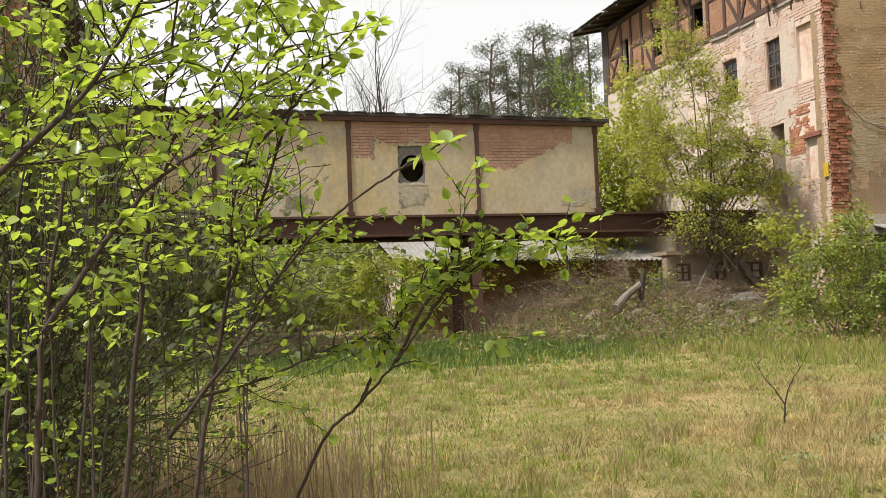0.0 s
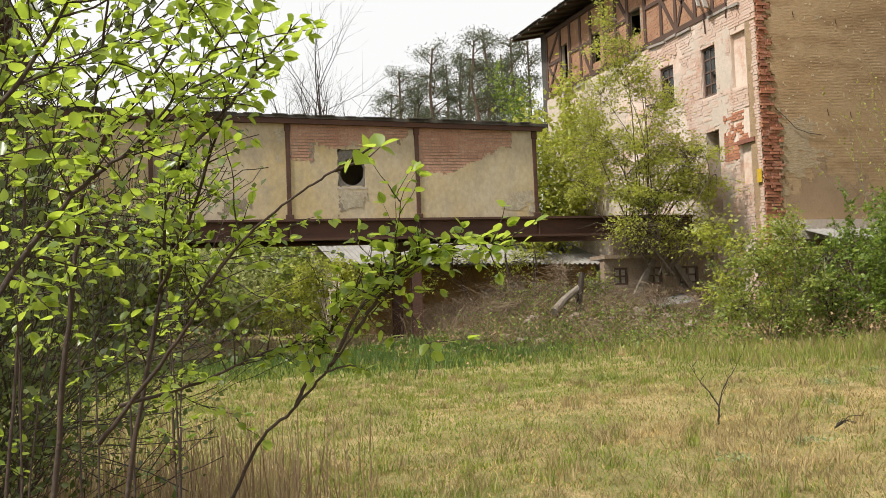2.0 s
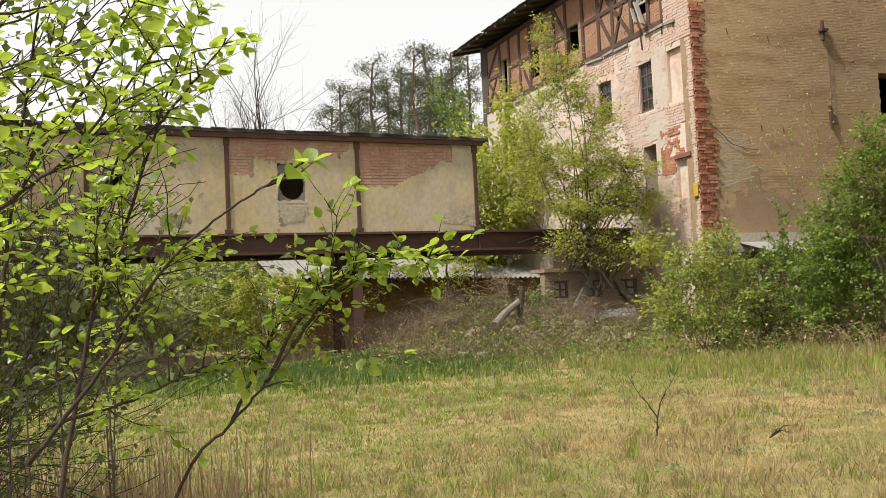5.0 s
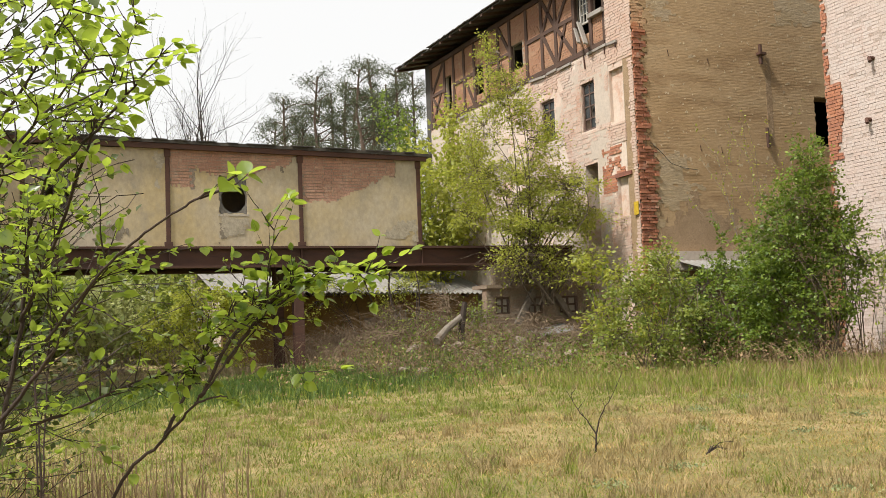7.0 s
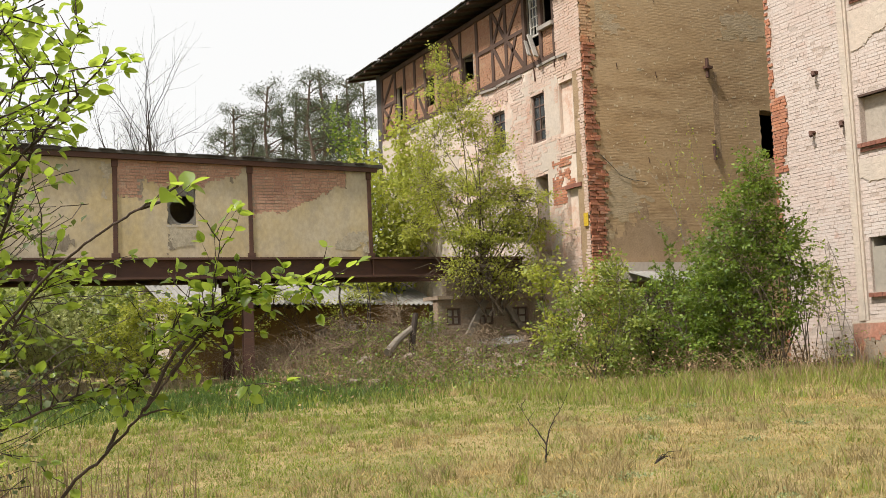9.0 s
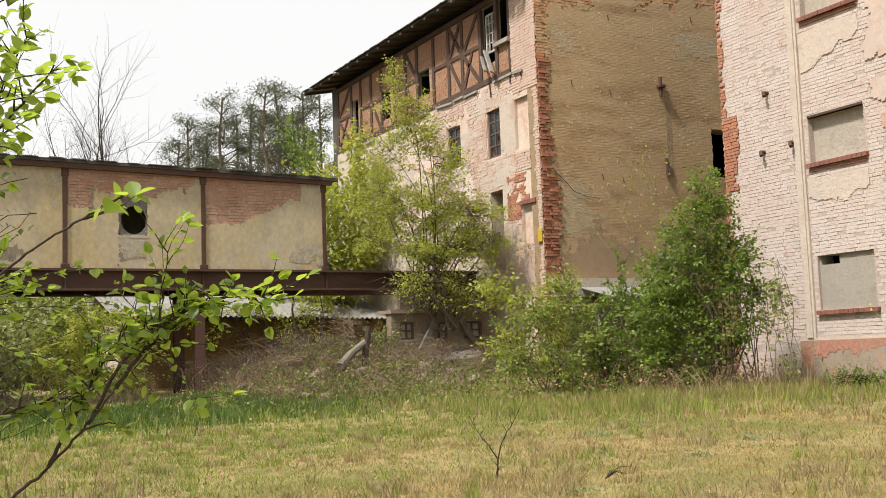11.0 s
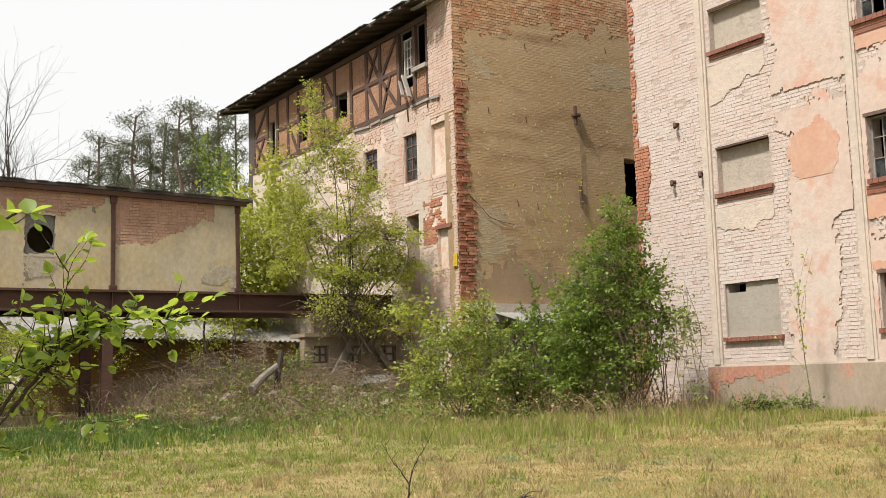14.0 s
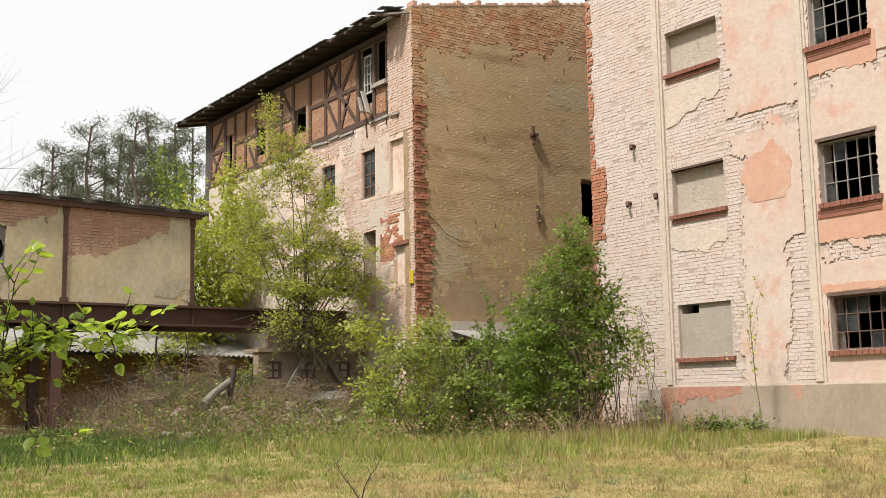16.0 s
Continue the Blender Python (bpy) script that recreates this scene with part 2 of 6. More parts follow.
L_BUSH = leaf_material("bush_leaf", (0.08, 0.125, 0.026), (0.29, 0.33, 0.07), (0.42, 0.49, 0.08), 0.43)
# needles greyed and lightened: the haze of distance is in their colour
L_PINE = leaf_material("hazed_pine_needle", (0.045, 0.058, 0.038), (0.15, 0.165, 0.105), (0.15, 0.18, 0.09), 0.25, 0.8)
L_GRASS = leaf_material("grass_blade", (0.065, 0.105, 0.012), (0.27, 0.31, 0.055), (0.38, 0.44, 0.065), 0.3, 0.6)
L_DRY = leaf_material("dry_grass_blade", (0.18, 0.12, 0.035), (0.47, 0.345, 0.14), (0.40, 0.30, 0.12), 0.25, 0.7)
L_PALE = leaf_material("pale_spring_leaf", (0.25, 0.29, 0.10), (0.44, 0.46, 0.21), (0.54, 0.58, 0.22), 0.45)


def glass_material():
    m = bpy.data.materials.new("dusty_window_glass")
    m.use_nodes = True
    nt = m.node_tree
    p = nt.nodes["Principled BSDF"]
    nt.links.new(mixer(nt, "MIX", noise_tex(nt, 3.0), (0.015, 0.017, 0.018, 1), (0.07, 0.075, 0.075, 1)), p.inputs["Base Color"])
    p.inputs["Roughness"].default_value = 0.18
    p.inputs["IOR"].default_value = 1.25
    p.inputs["Transmission Weight"].default_value = 0.35
    return m


M_GLASS = glass_material()


# ---- builders ----
class Geo:
    """Gathers boxes, quads and tubes into one mesh."""

    def __init__(self):
        self.v, self.f = [], []

    def poly(self, pts):
        n = len(self.v)
        self.v += [tuple(p) for p in pts]
        self.f.append(tuple(range(n, n + len(pts))))

    def hexa(self, p):
        n = len(self.v)
        self.v += [tuple(q) for q in p]
        self.f += [tuple(n + i for i in q) for q in ((0, 3, 2, 1), (4, 5, 6, 7), (0, 1, 5, 4), (1, 2, 6, 5), (2, 3, 7, 6), (3, 0, 4, 7))]

    def box(self, x0, x1, y0, y1, z0, z1):
        self.hexa([(x0, y0, z0), (x1, y0, z0), (x1, y1, z0), (x0, y1, z0), (x0, y0, z1), (x1, y0, z1), (x1, y1, z1), (x0, y1, z1)])

    def bar(self, a, b, w, d, side=(1, 0, 0)):
        """A square bar from a to b, w wide along side, d deep across."""
        a, b = Vector(a), Vector(b)
        ax = (b - a).normalized()
        s = Vector(side)
        s = (s - ax * s.dot(ax)).normalized()
        t = ax.cross(s)
        c = [(-w / 2, -d / 2), (w / 2, -d / 2), (w / 2, d / 2), (-w / 2, d / 2)]
        self.hexa([a + s * i + t * j for i, j in c] + [b + s * i + t * j for i, j in c])

    def tube(self, pts, radii, sides=5):
        n0 = len(self.v)
        pts = [Vector(p) for p in pts]
        for i, p in enumerate(pts):
            d = (pts[min(i + 1, len(pts) - 1)] - pts[max(i - 1, 0)])
            d = d.normalized() if d.length > 1e-6 else Vector((0, 0, 1))
            s = d.cross(Vector((0.3, 0.2, 1) if abs(d.z) < 0.9 else (1, 0.1, 0))).normalized()
            t = d.cross(s)
            for k in range(sides):
                a = 2 * math.pi * k / sides
                self.v.append(tuple(p + (s * math.cos(a) + t * math.sin(a)) * radii[i]))
        for i in range(len(pts) - 1):
            for k in range(sides):
                a, b = n0 + i * sides + k, n0 + i * sides + (k + 1) % sides
                self.f.append((a, b, b + sides, a + sides))
        self.f.append(tuple(n0 + k for k in range(sides))[::-1])
        self.f.append(tuple(n0 + (len(pts) - 1) * sides + k for k in range(sides)))

    def make(self, name, material, parent=None, label="", bevel=0.0, smooth=False, weld=False):
        me = bpy.data.meshes.new(name)
        me.from_pydata(self.v, [], self.f)
        if bevel or weld:
            bm = bmesh.new()
            bm.from_mesh(me)
            if weld:
                bmesh.ops.remove_doubles(bm, verts=bm.verts[:], dist=0.0005)
        if weld and not bevel:
            bm.to_mesh(me)
            bm.free()
        if bevel:
            bmesh.ops.bevel(bm, geom=bm.edges[:], offset=bevel, segments=1, affect="EDGES")
            bm.to_mesh(me)
            bm.free()
        me.materials.append(material)
        if smooth:
            me.polygons.foreach_set("use_smooth", [True] * len(me.polygons))
        ob = new(name, me)
        ob.parent = parent
        if label:
            tagged(ob, label)
        return ob


def thing(name, label, category, group="", kind="", at=(0, 0, 0)):
    """An empty that carries parts given in world coordinates."""
    return tagged(new(name), label, category, group, kind)


class Face:
    """A wall's outer plane: u along it, v up, d out of it."""

    def __init__(self, o, u, n):
        self.o, self.u, self.n = Vector(o), Vector(u), Vector(n)

    def p(self, u, v, d=0.0):
        return self.o + self.u * u + Vector((0, 0, v)) + self.n * d

    def block(self, g, u0, u1, v0, v1, d0, d1):
        g.hexa([self.p(u0, v0, d0), self.p(u1, v0, d0), self.p(u1, v0, d1), self.p(u0, v0, d1),
                self.p(u0, v1, d0), self.p(u1, v1, d0), self.p(u1, v1, d1), self.p(u0, v1, d1)])

    def wall(self, g, u0, u1, v0, v1, holes, d0, d1):
        """A slab with rectangular holes right through it."""
        us = sorted({u0, u1, *[h[i] for h in holes for i in (0, 1) if u0 < h[i] < u1]})
        vs = sorted({v0, v1, *[h[i] for h in holes for i in (2, 3) if v0 < h[i] < v1]})
        for a, b in zip(us, us[1:]):
            start = None
            for c, e in zip(vs, vs[1:]):
                m, k = (a + b) / 2, (c + e) / 2
                solid = not any(h[0] < m < h[1] and h[2] < k < h[3] for h in holes)
                if solid and start is None:
                    start = c
                if not solid and start is not None:
                    self.block(g, a, b, start, c, d0, d1)
                    start = None
            if start is not None:
                self.block(g, a, b, start, v1, d0, d1)


def fbm(u, v, s=1.0, seed=0.0):
    return noise.fractal(Vector((u * s, v * s, seed)), 0.8, 2.0, 5)


BRICK_L, BRICK_H, COURSE = 0.245, 0.066, 0.0785


def brick_sites(u0, u1, v0, v1, keep, rng):
    """Running-bond bricks as (u, v, length, out) within a stretch of wall, where keep(u, v) holds."""
    row = 0
    v = v0
    while v + BRICK_H < v1 + 0.001:
        header = row % 2 == 1
        length = BRICK_L if not header else 0.12
        u = u0 - rng.random() * 0.03 - (0.06 if header else 0.0)
        while u < u1:
            a, b = max(u, u0), min(u + length - 0.012, u1)
            mid, vm = (a + b) / 2, v + BRICK_H / 2
            fits = b - a > 0.03 and keep(mid, vm)
            if fits and not keep(a, vm):
                lo, hi = a, mid
                for _ in range(3):
                    t = (lo + hi) / 2
                    lo, hi = (lo, t) if keep(t, vm) else (t, hi)
                a = hi
            if fits and not keep(b, vm):
                lo, hi = mid, b
                for _ in range(3):
                    t = (lo + hi) / 2
                    lo, hi = (t, hi) if keep(t, vm) else (lo, t)
                b = lo
            if fits and b - a > 0.025:
                yield a, v + rng.uniform(-0.003, 0.003), b - a, rng.uniform(-0.006, 0.008)
            u += length
            length = 0.252 if not header else (0.252 if rng.random() < 0.5 else 0.126)
        row += 1
        v += COURSE


def brickwork(face, u0, u1, v0, v1, keep, material, parent, near, depth=0.012, seed=1, rough=1.0):
    """Bricks proud of the mortar: those for which near(u, v) holds are parts, up to 300; the rest are one part."""
    rng = random.Random(seed)
    g, singles = Geo(), []
    for u, v, length, out in brick_sites(u0, u1, v0, v1, keep, rng):
        out *= rough
        if near(u, v) and len(singles) < 300:
            singles.append((u, v, length, out))
        else:
            face.block(g, u, u + length, v, v + BRICK_H, -0.03, depth + out)
    if g.v:
        tagged(g.make("brickwork", material, parent), kind="stuff")
    shared = {}
    for u, v, length, out in singles:
        key = round(length / 0.03)
        if key not in shared:
            one = Geo()
            f0 = Face((0, 0, 0), face.u, face.n)
            f0.block(one, 0, max(0.03, key * 0.03 - 0.006), 0, BRICK_H, -0.03, depth)
            me = bpy.data.meshes.new("brick")
            me.from_pydata(one.v, [], one.f)
            me.materials.append(material)
            shared[key] = me
        b = new("brick", shared[key])
        b.location = face.p(u, v, out)
        b.parent = parent


def plaster(face, u0, u1, v0, v1, cell, keep, thick, material, parent, name="plaster", label="", seed=0.0, d0=0.0):
    """A coat of plaster with ragged broken edges where keep(u, v) holds, standing off the wall."""
    nu, nv = max(1, round((u1 - u0) / cell)), max(1, round((v1 - v0) / cell))
    du, dv = (u1 - u0) / nu, (v1 - v0) / nv
    rng = random.Random(int(seed * 10) + 5)
    grid = np.zeros((nu + 2, nv + 2), bool)
    for i in range(nu):
        for j in range(nv):
            grid[i + 1, j + 1] = keep(u0 + (i + 0.5) * du, v0 + (j + 0.5) * dv)
    idx, verts, faces = {}, [], []

    def vert(i, j, top):
        key = (i, j, top)
        if key not in idx:
            r = random.Random(i * 7919 + j * 104729 + int(seed * 31))
            ju = (r.random() - 0.5) * 0.8 * du if 0 < i < nu else 0
            jv = (r.random() - 0.5) * 0.8 * dv if 0 < j < nv else 0
            uu, vv = u0 + i * du + ju, v0 + j * dv + jv
            out = d0 + (thick + 0.006 * fbm(uu, vv, 1.2, seed + 9) if top else -0.004)
            idx[key] = len(verts)
            verts.append(tuple(face.p(uu, vv, out)))
        return idx[key]

    for i in range(nu):
        for j in range(nv):
            if not grid[i + 1, j + 1]:
                continue
            faces.append([vert(i, j, 1), vert(i + 1, j, 1), vert(i + 1, j + 1, 1), vert(i, j + 1, 1)])
            for di, dj, a, b in ((0, -1, (i, j), (i + 1, j)), (1, 0, (i + 1, j), (i + 1, j + 1)), (0, 1, (i + 1, j + 1), (i, j + 1)), (-1, 0, (i, j + 1), (i, j))):
                if not grid[i + 1 + di, j + 1 + dj]:
                    faces.append([vert(*a, 1), vert(*b, 1), vert(*b, 0), vert(*a, 0)])
    g = Geo()
    g.v, g.f = verts, faces
    return g.make(name, material, parent, label)


def sash(face, u0, u1, v0, v1, cols, rows, d, material, parent, glass=(), bar=0.035, wide=0.05, name="window_frame"):
    """A window frame with its glazing bars; glass names the panes (column, row) that are still in."""
    g = Geo()
    for a, b, c, e in ((u0, u0 + wide, v0, v1), (u1 - wide, u1, v0, v1), (u0 + wide, u1 - wide, v0, v0 + wide), (u0 + wide, u1 - wide, v1 - wide, v1)):
        face.block(g, a, b, c, e, d - 0.06, d)
    for i in range(1, cols):
        u = u0 + (u1 - u0) * i / cols
        face.block(g, u - bar / 2, u + bar / 2, v0 + wide, v1 - wide, d - 0.045, d - 0.008)
    for j in range(1, rows):
        v = v0 + (v1 - v0) * j / rows
        face.block(g, u0 + wide, u1 - wide, v - bar / 2, v + bar / 2, d - 0.05, d - 0.012)
    fr = g.make(name, material, parent)
    for i, j in glass:
        q = Geo()
        a, c = u0 + (u1 - u0) * i / cols, v0 + (v1 - v0) * j / rows
        face.block(q, a + 0.02, a + (u1 - u0) / cols - 0.02, c + 0.02, c + (v1 - v0) / rows - 0.02, d - 0.034, d - 0.029)
        q.make("pane", M_GLASS, fr).visible_shadow = False
    return fr


def lie(x, y):
    """The height of the ground: a meadow that rises gently, with a rubble bank before the mill."""
    z = 0.016 * y + 0.022 * x
    z += 0.05 * noise.noise(Vector((x * 0.35, y * 0.35, 3.0))) + 0.025 * noise.noise(Vector((x * 1.3, y * 1.3, 8.0)))
    for cx, cy, rx, ry, h in ((12.2, 25.2, 3.2, 2.4, 0.75), (10.0, 26.5, 2.5, 2.2, 0.35), (14.6, 21.6, 2.4, 2.0, 0.35), (3.0, 33.0, 6.0, 5.0, 0.3)):
        k = ((x - cx) / rx) ** 2 + ((y - cy) / ry) ** 2
        z += h * math.exp(-k) * (1 + 0.25 * noise.noise(Vector((x * 1.1, y * 1.1, 0.5))))
    return z


# ---- ground ----
def spread(lo, hi, step, far):
    a = list(np.arange(lo, hi + step / 2, step))
    s = step
    while a[-1] < far:
        s *= 1.35
        a.append(a[-1] + s)
    s = step
    while a[0] > -far:
        s *= 1.35
        a.insert(0, a[0] - s)
    return a


gx, gy = spread(-8, 24, 0.3, 900), spread(2, 38, 0.3, 900)
gv = [(x, y, lie(x, y) if -60 < x < 80 and -60 < y < 90 else 0.016 * max(-60, min(90, y)) + 0.022 * max(-60, min(80, x))) for y in gy for x in gx]
gf = [(j * len(gx) + i, j * len(gx) + i + 1, (j + 1) * len(gx) + i + 1, (j + 1) * len(gx) + i) for j in range(len(gy) - 1) for i in range(len(gx) - 1)]
gr = Geo()
gr.v, gr.f = gv, gf
tagged(gr.make("ground", M_SOIL, smooth=True), "dry spring meadow of tan and green grass", "ground", kind="structure")

M_INFILL = surface("tan_infill_brick", (0.40, 0.21, 0.125), (0.46, 0.28, 0.17), (0.52, 0.38, 0.24), 0.7, 28, 0.93, bump=0.5, dist=0.01, island=0.5, vary=(0.32, 0.15, 0.095))
M_REDSTAIN = surface("faded_red_paint", (0.44, 0.19, 0.13), (0.38, 0.22, 0.16), (0.33, 0.26, 0.20), 1.2, 14, 0.9, bump=0.2)
M_FLAKE = surface("pale_lime_flake", (0.58, 0.45, 0.28), (0.64, 0.52, 0.36), None, 2.0, 20, 0.93, bump=0.3)
M_GREYOCHRE = surface("grey_ochre_repair", (0.42, 0.32, 0.19), (0.46, 0.36, 0.24), (0.36, 0.26, 0.14), 0.8, 14, 0.93, bump=0.6, stretch=(0.6, 0.6, 1.8), grain=0.4)
M_STEELBAR = surface("weathered_steel_bar", (0.20, 0.18, 0.17), (0.34, 0.32, 0.30), (0.12, 0.09, 0.08), 5, 30, 0.7, bump=0.2)

# ---- the covered bridge on steel beams ----
BY = 27.0
bridge = thing("covered_bridge", "derelict rendered covered bridge on rusty steel beams", "bridge")
bf = Face((0, BY, 0), (1, 0, 0), (0, -1, 0))
POSTS = (-2.4, 0.98, 4.35, 7.75, 11.08)


def roof_z(x):
    return 6.62 - 0.019 * x


g = Geo()
hatch = ((5.63, 6.34, 4.77, 5.76), (1.35, 2.06, 4.77, 5.76))
bf.wall(g, -3.6, 11.08, 3.95, 6.40, hatch, -0.14, 0.0)
g.make("front_wall", M_MORTAR, bridge, weld=True)
g = Geo()
g.box(-3.6, 11.08, BY + 2.0, BY + 2.14, 3.95, 6.40)
g.make("rear_wall", M_BOXPLAST, bridge)
g = Geo()
g.box(10.94, 11.08, BY + 0.14, BY + 2.0, 3.95, 6.36)
g.make("end_wall", M_BOXPLAST, bridge)
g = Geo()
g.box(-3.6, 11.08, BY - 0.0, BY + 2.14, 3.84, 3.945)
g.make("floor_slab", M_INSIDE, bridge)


def bridge_bare(u, v):
    n = 0.22 * fbm(u, v, 1.6, 2.0)
    if u > 7.75:
        return v > 5.14 + max(0.0, u - 8.75) * 0.47 + n * 0.8 and u < 10.45 + n * 0.5
    if u > 4.35:
        return v > 5.78 + n * 1.5 + max(0.0, u - 6.3) * 0.35 or (u < 5.0 and v > 5.45 + n)
    return False


def in_hatch(u, v):
    return any(a < u < b and c < v < d for a, b, c, d in hatch)


plaster(bf, -3.6, 11.08, 3.95, 6.40, 0.06, lambda u, v: not bridge_bare(u, v) and not in_hatch(u, v), 0.022, M_BOXPLAST, bridge, "render_coat", "patchy grey ochre render", 3.0)
def patch(u0, u1, v0, v1, material, name, seed, ragged=0.5, cell=0.04):
    cu, cv, hu, hv = (u0 + u1) / 2, (v0 + v1) / 2, (u1 - u0) / 2, (v1 - v0) / 2
    plaster(bf, u0 - 0.1, u1 + 0.1, v0 - 0.1, v1 + 0.1, cell, lambda u, v: max(abs(u - cu) / hu, abs(v - cv) / hv) < 0.85 + ragged * fbm(u, v, 2.5, seed) and not bridge_bare(u, v) and not in_hatch(u, v), 0.004, material, bridge, name, "", seed, 0.026)


patch(5.62, 6.40, 4.15, 4.74, M_PATCH, "cement_patch", 1.0)
patch(5.60, 5.85, 4.0, 4.6, M_STREAK, "stain", 2.0, 0.9)
patch(7.20, 7.34, 5.85, 6.28, M_STREAK, "stain", 3.0, 0.5)
patch(10.15, 10.95, 4.12, 4.62, M_PATCH, "cement_patch", 4.0, 0.8)
patch(4.05, 4.3, 5.4, 6.38, M_PATCH, "lime_streak", 5.0, 0.9)
patch(1.0, 1.3, 4.1, 6.3, M_STREAK, "stain", 6.0, 1.1)
patch(2.5, 3.3, 4.0, 4.5, M_STREAK, "stain", 7.0, 1.2)
for a, b, c, d in hatch:
    # a grey board with a round hole for a missing fan
    g = Geo()
    n, cx, cz, r = 28, (a + b) / 2 + 0.02, c + 0.40, 0.315
    ring = [(cx + r * (1 + 0.05 * math.sin(3 * k)) * math.cos(2 * math.pi * k / n), cz + r * 1.12 * math.sin(2 * math.pi * k / n)) for k in range(n)]

    def rim(k):
        t = 2 * math.pi * k / n
        dx, dz = math.cos(t), math.sin(t)
        s = min(((b if dx > 0 else a) - cx) / dx if abs(dx) > 1e-6 else 9, ((d if dz > 0 else c) - cz) / dz if abs(dz) > 1e-6 else 9)
        return cx + dx * s, cz + dz * s

    for k in range(n):
        p, q, s, t = ring[k], ring[(k + 1) % n], rim(k + 1), rim(k)
        g.hexa([bf.p(*p, -0.06), bf.p(*q, -0.06), bf.p(*s, -0.06), bf.p(*t, -0.06), bf.p(*p, -0.03), bf.p(*q, -0.03), bf.p(*s, -0.03), bf.p(*t, -0.03)])
    g.make("hatch_board", M_HATCH, bridge, "grey board with a round hole")
    g = Geo()
    bf.block(g, a - 0.04, b + 0.04, c - 0.05, c, -0.05, 0.03)
    g.make("hatch_sill", M_GREYREND, bridge)
for x in POSTS:
    g = Geo()
    g.box(x - 0.055, x + 0.055, BY - 0.055, BY + 0.02, 3.95, roof_z(x) - 0.10)
    g.box(x - 0.10, x + 0.10, BY - 0.075, BY - 0.0, 3.95, 4.06)
    g.box(x - 0.08, x + 0.08, BY - 0.065, BY - 0.0, roof_z(x) - 0.34, roof_z(x) - 0.14)
    g.make("steel_post", M_RUST, bridge, bevel=0.008)
for y in (BY - 0.03, BY + 2.0):
    g = Geo()
    g.box(-3.6, 15.8, y - 0.16, y + 0.16, 3.88, 3.94)
    g.box(-3.6, 15.8, y - 0.02, y + 0.02, 3.46, 3.88)
    g.box(-3.6, 15.8, y - 0.16, y + 0.16, 3.40, 3.46)
    for x in np.arange(-2.4, 15.5, 3.37):
        g.box(x - 0.01, x + 0.01, y - 0.13, y + 0.13, 3.46, 3.88)
    g.make("steel_beam", M_RUST, bridge, "long rusty steel girder")
for y in (BY, BY + 2.0):
    g = Geo()
    z = lie(7.6, y) - 0.3
    g.box(7.48, 7.74, y - 0.11, y - 0.09, z, 3.3)
    g.box(7.48, 7.74, y + 0.09, y + 0.11, z, 3.3)
    g.box(7.60, 7.62, y - 0.09, y + 0.09, z, 3.3)
    g.box(7.42, 7.80, y - 0.16, y + 0.16, 3.3, 3.398)
    g.make("steel_leg", M_RUST, bridge, "rusty steel column")
g = Geo()
g.box(7.50, 7.72, BY + 0.2, BY + 1.8, 3.16, 3.38)
g.make("cross_beam", M_RUST, bridge)
g = Geo()
g.hexa([(-3.6, BY - 0.18, roof_z(-3.6) - 0.02), (11.45, BY - 0.18, roof_z(11.45) - 0.02), (11.45, BY + 2.3, roof_z(11.45)), (-3.6, BY + 2.3, roof_z(-3.6)),
        (-3.6, BY - 0.18, roof_z(-3.6) + 0.06), (11.45, BY - 0.18, roof_z(11.45) + 0.06), (11.45, BY + 2.3, roof_z(11.45) + 0.10), (-3.6, BY + 2.3, roof_z(-3.6) + 0.10)])
g.make("roof_deck", M_FELT, bridge)
g = Geo()
g.hexa([(-3.6, BY - 0.15, roof_z(-3.6) - 0.17), (11.3, BY - 0.15, roof_z(11.3) - 0.14), (11.3, BY - 0.06, roof_z(11.3) - 0.14), (-3.6, BY - 0.06, roof_z(-3.6) - 0.17),
        (-3.6, BY - 0.15, roof_z(-3.6) - 0.022), (11.3, BY - 0.15, roof_z(11.3) - 0.022), (11.3, BY - 0.06, roof_z(11.3) - 0.022), (-3.6, BY - 0.06, roof_z(-3.6) - 0.022)])
g.make("fascia", M_RUST, bridge, "dark rusty fascia")
rng = random.Random(4)
for k in range(26):
    x = -3.3 + k * 0.56 + rng.uniform(-0.2, 0.2)
    w, zz = rng.uniform(0.25, 0.6), roof_z(x) + 0.055
    g = Geo()
    lift = rng.uniform(0.0, 0.02)
    y0 = BY - 0.2 - rng.uniform(0, 0.05)
    g.hexa([(x, y0, zz), (x + w, y0, zz - 0.01), (x + w, BY + 0.7, zz), (x, BY + 0.7, zz), (x, y0, zz + 0.014 + lift), (x + w, y0, zz + 0.010 + lift * 0.3), (x + w, BY + 0.7, zz + 0.05), (x, BY + 0.7, zz + 0.05)])
    g.make("felt_sheet", M_FELT, bridge)
brickwork(bf, 4.42, 11.0, 4.9, 6.40, lambda u, v: bridge_bare(u, v + 0.06) and not in_hatch(u, v) or (bridge_bare(u, v) and not in_hatch(u, v)), M_BOXBRICK, bridge, lambda u, v: 7.8 < u < 10.0 and v > 5.4, 0.012, 7)

# ---- the old mill: half-timbered top storey, rendered gable ----
LX, GY = 15.9, 23.5
mill = thing("old_mill", "derelict brick mill with half-timbered top storey and brown rendered gable", "building")
lf = Face((LX, 0, 0), (0, 1, 0), (-1, 0, 0))
gf_ = Face((0, GY, 0), (1, 0, 0), (0, -1, 0))
MILL_FAR = 37.2
long_holes = [(25.47, 26.18, 7.11, 8.52), (27.75, 28.56, 7.2, 8.47), (35.2, 35.95, 6.9, 8.24), (35.2, 35.95, 4.5, 5.6), (25.47, 26.12, 3.8, 6.15)]
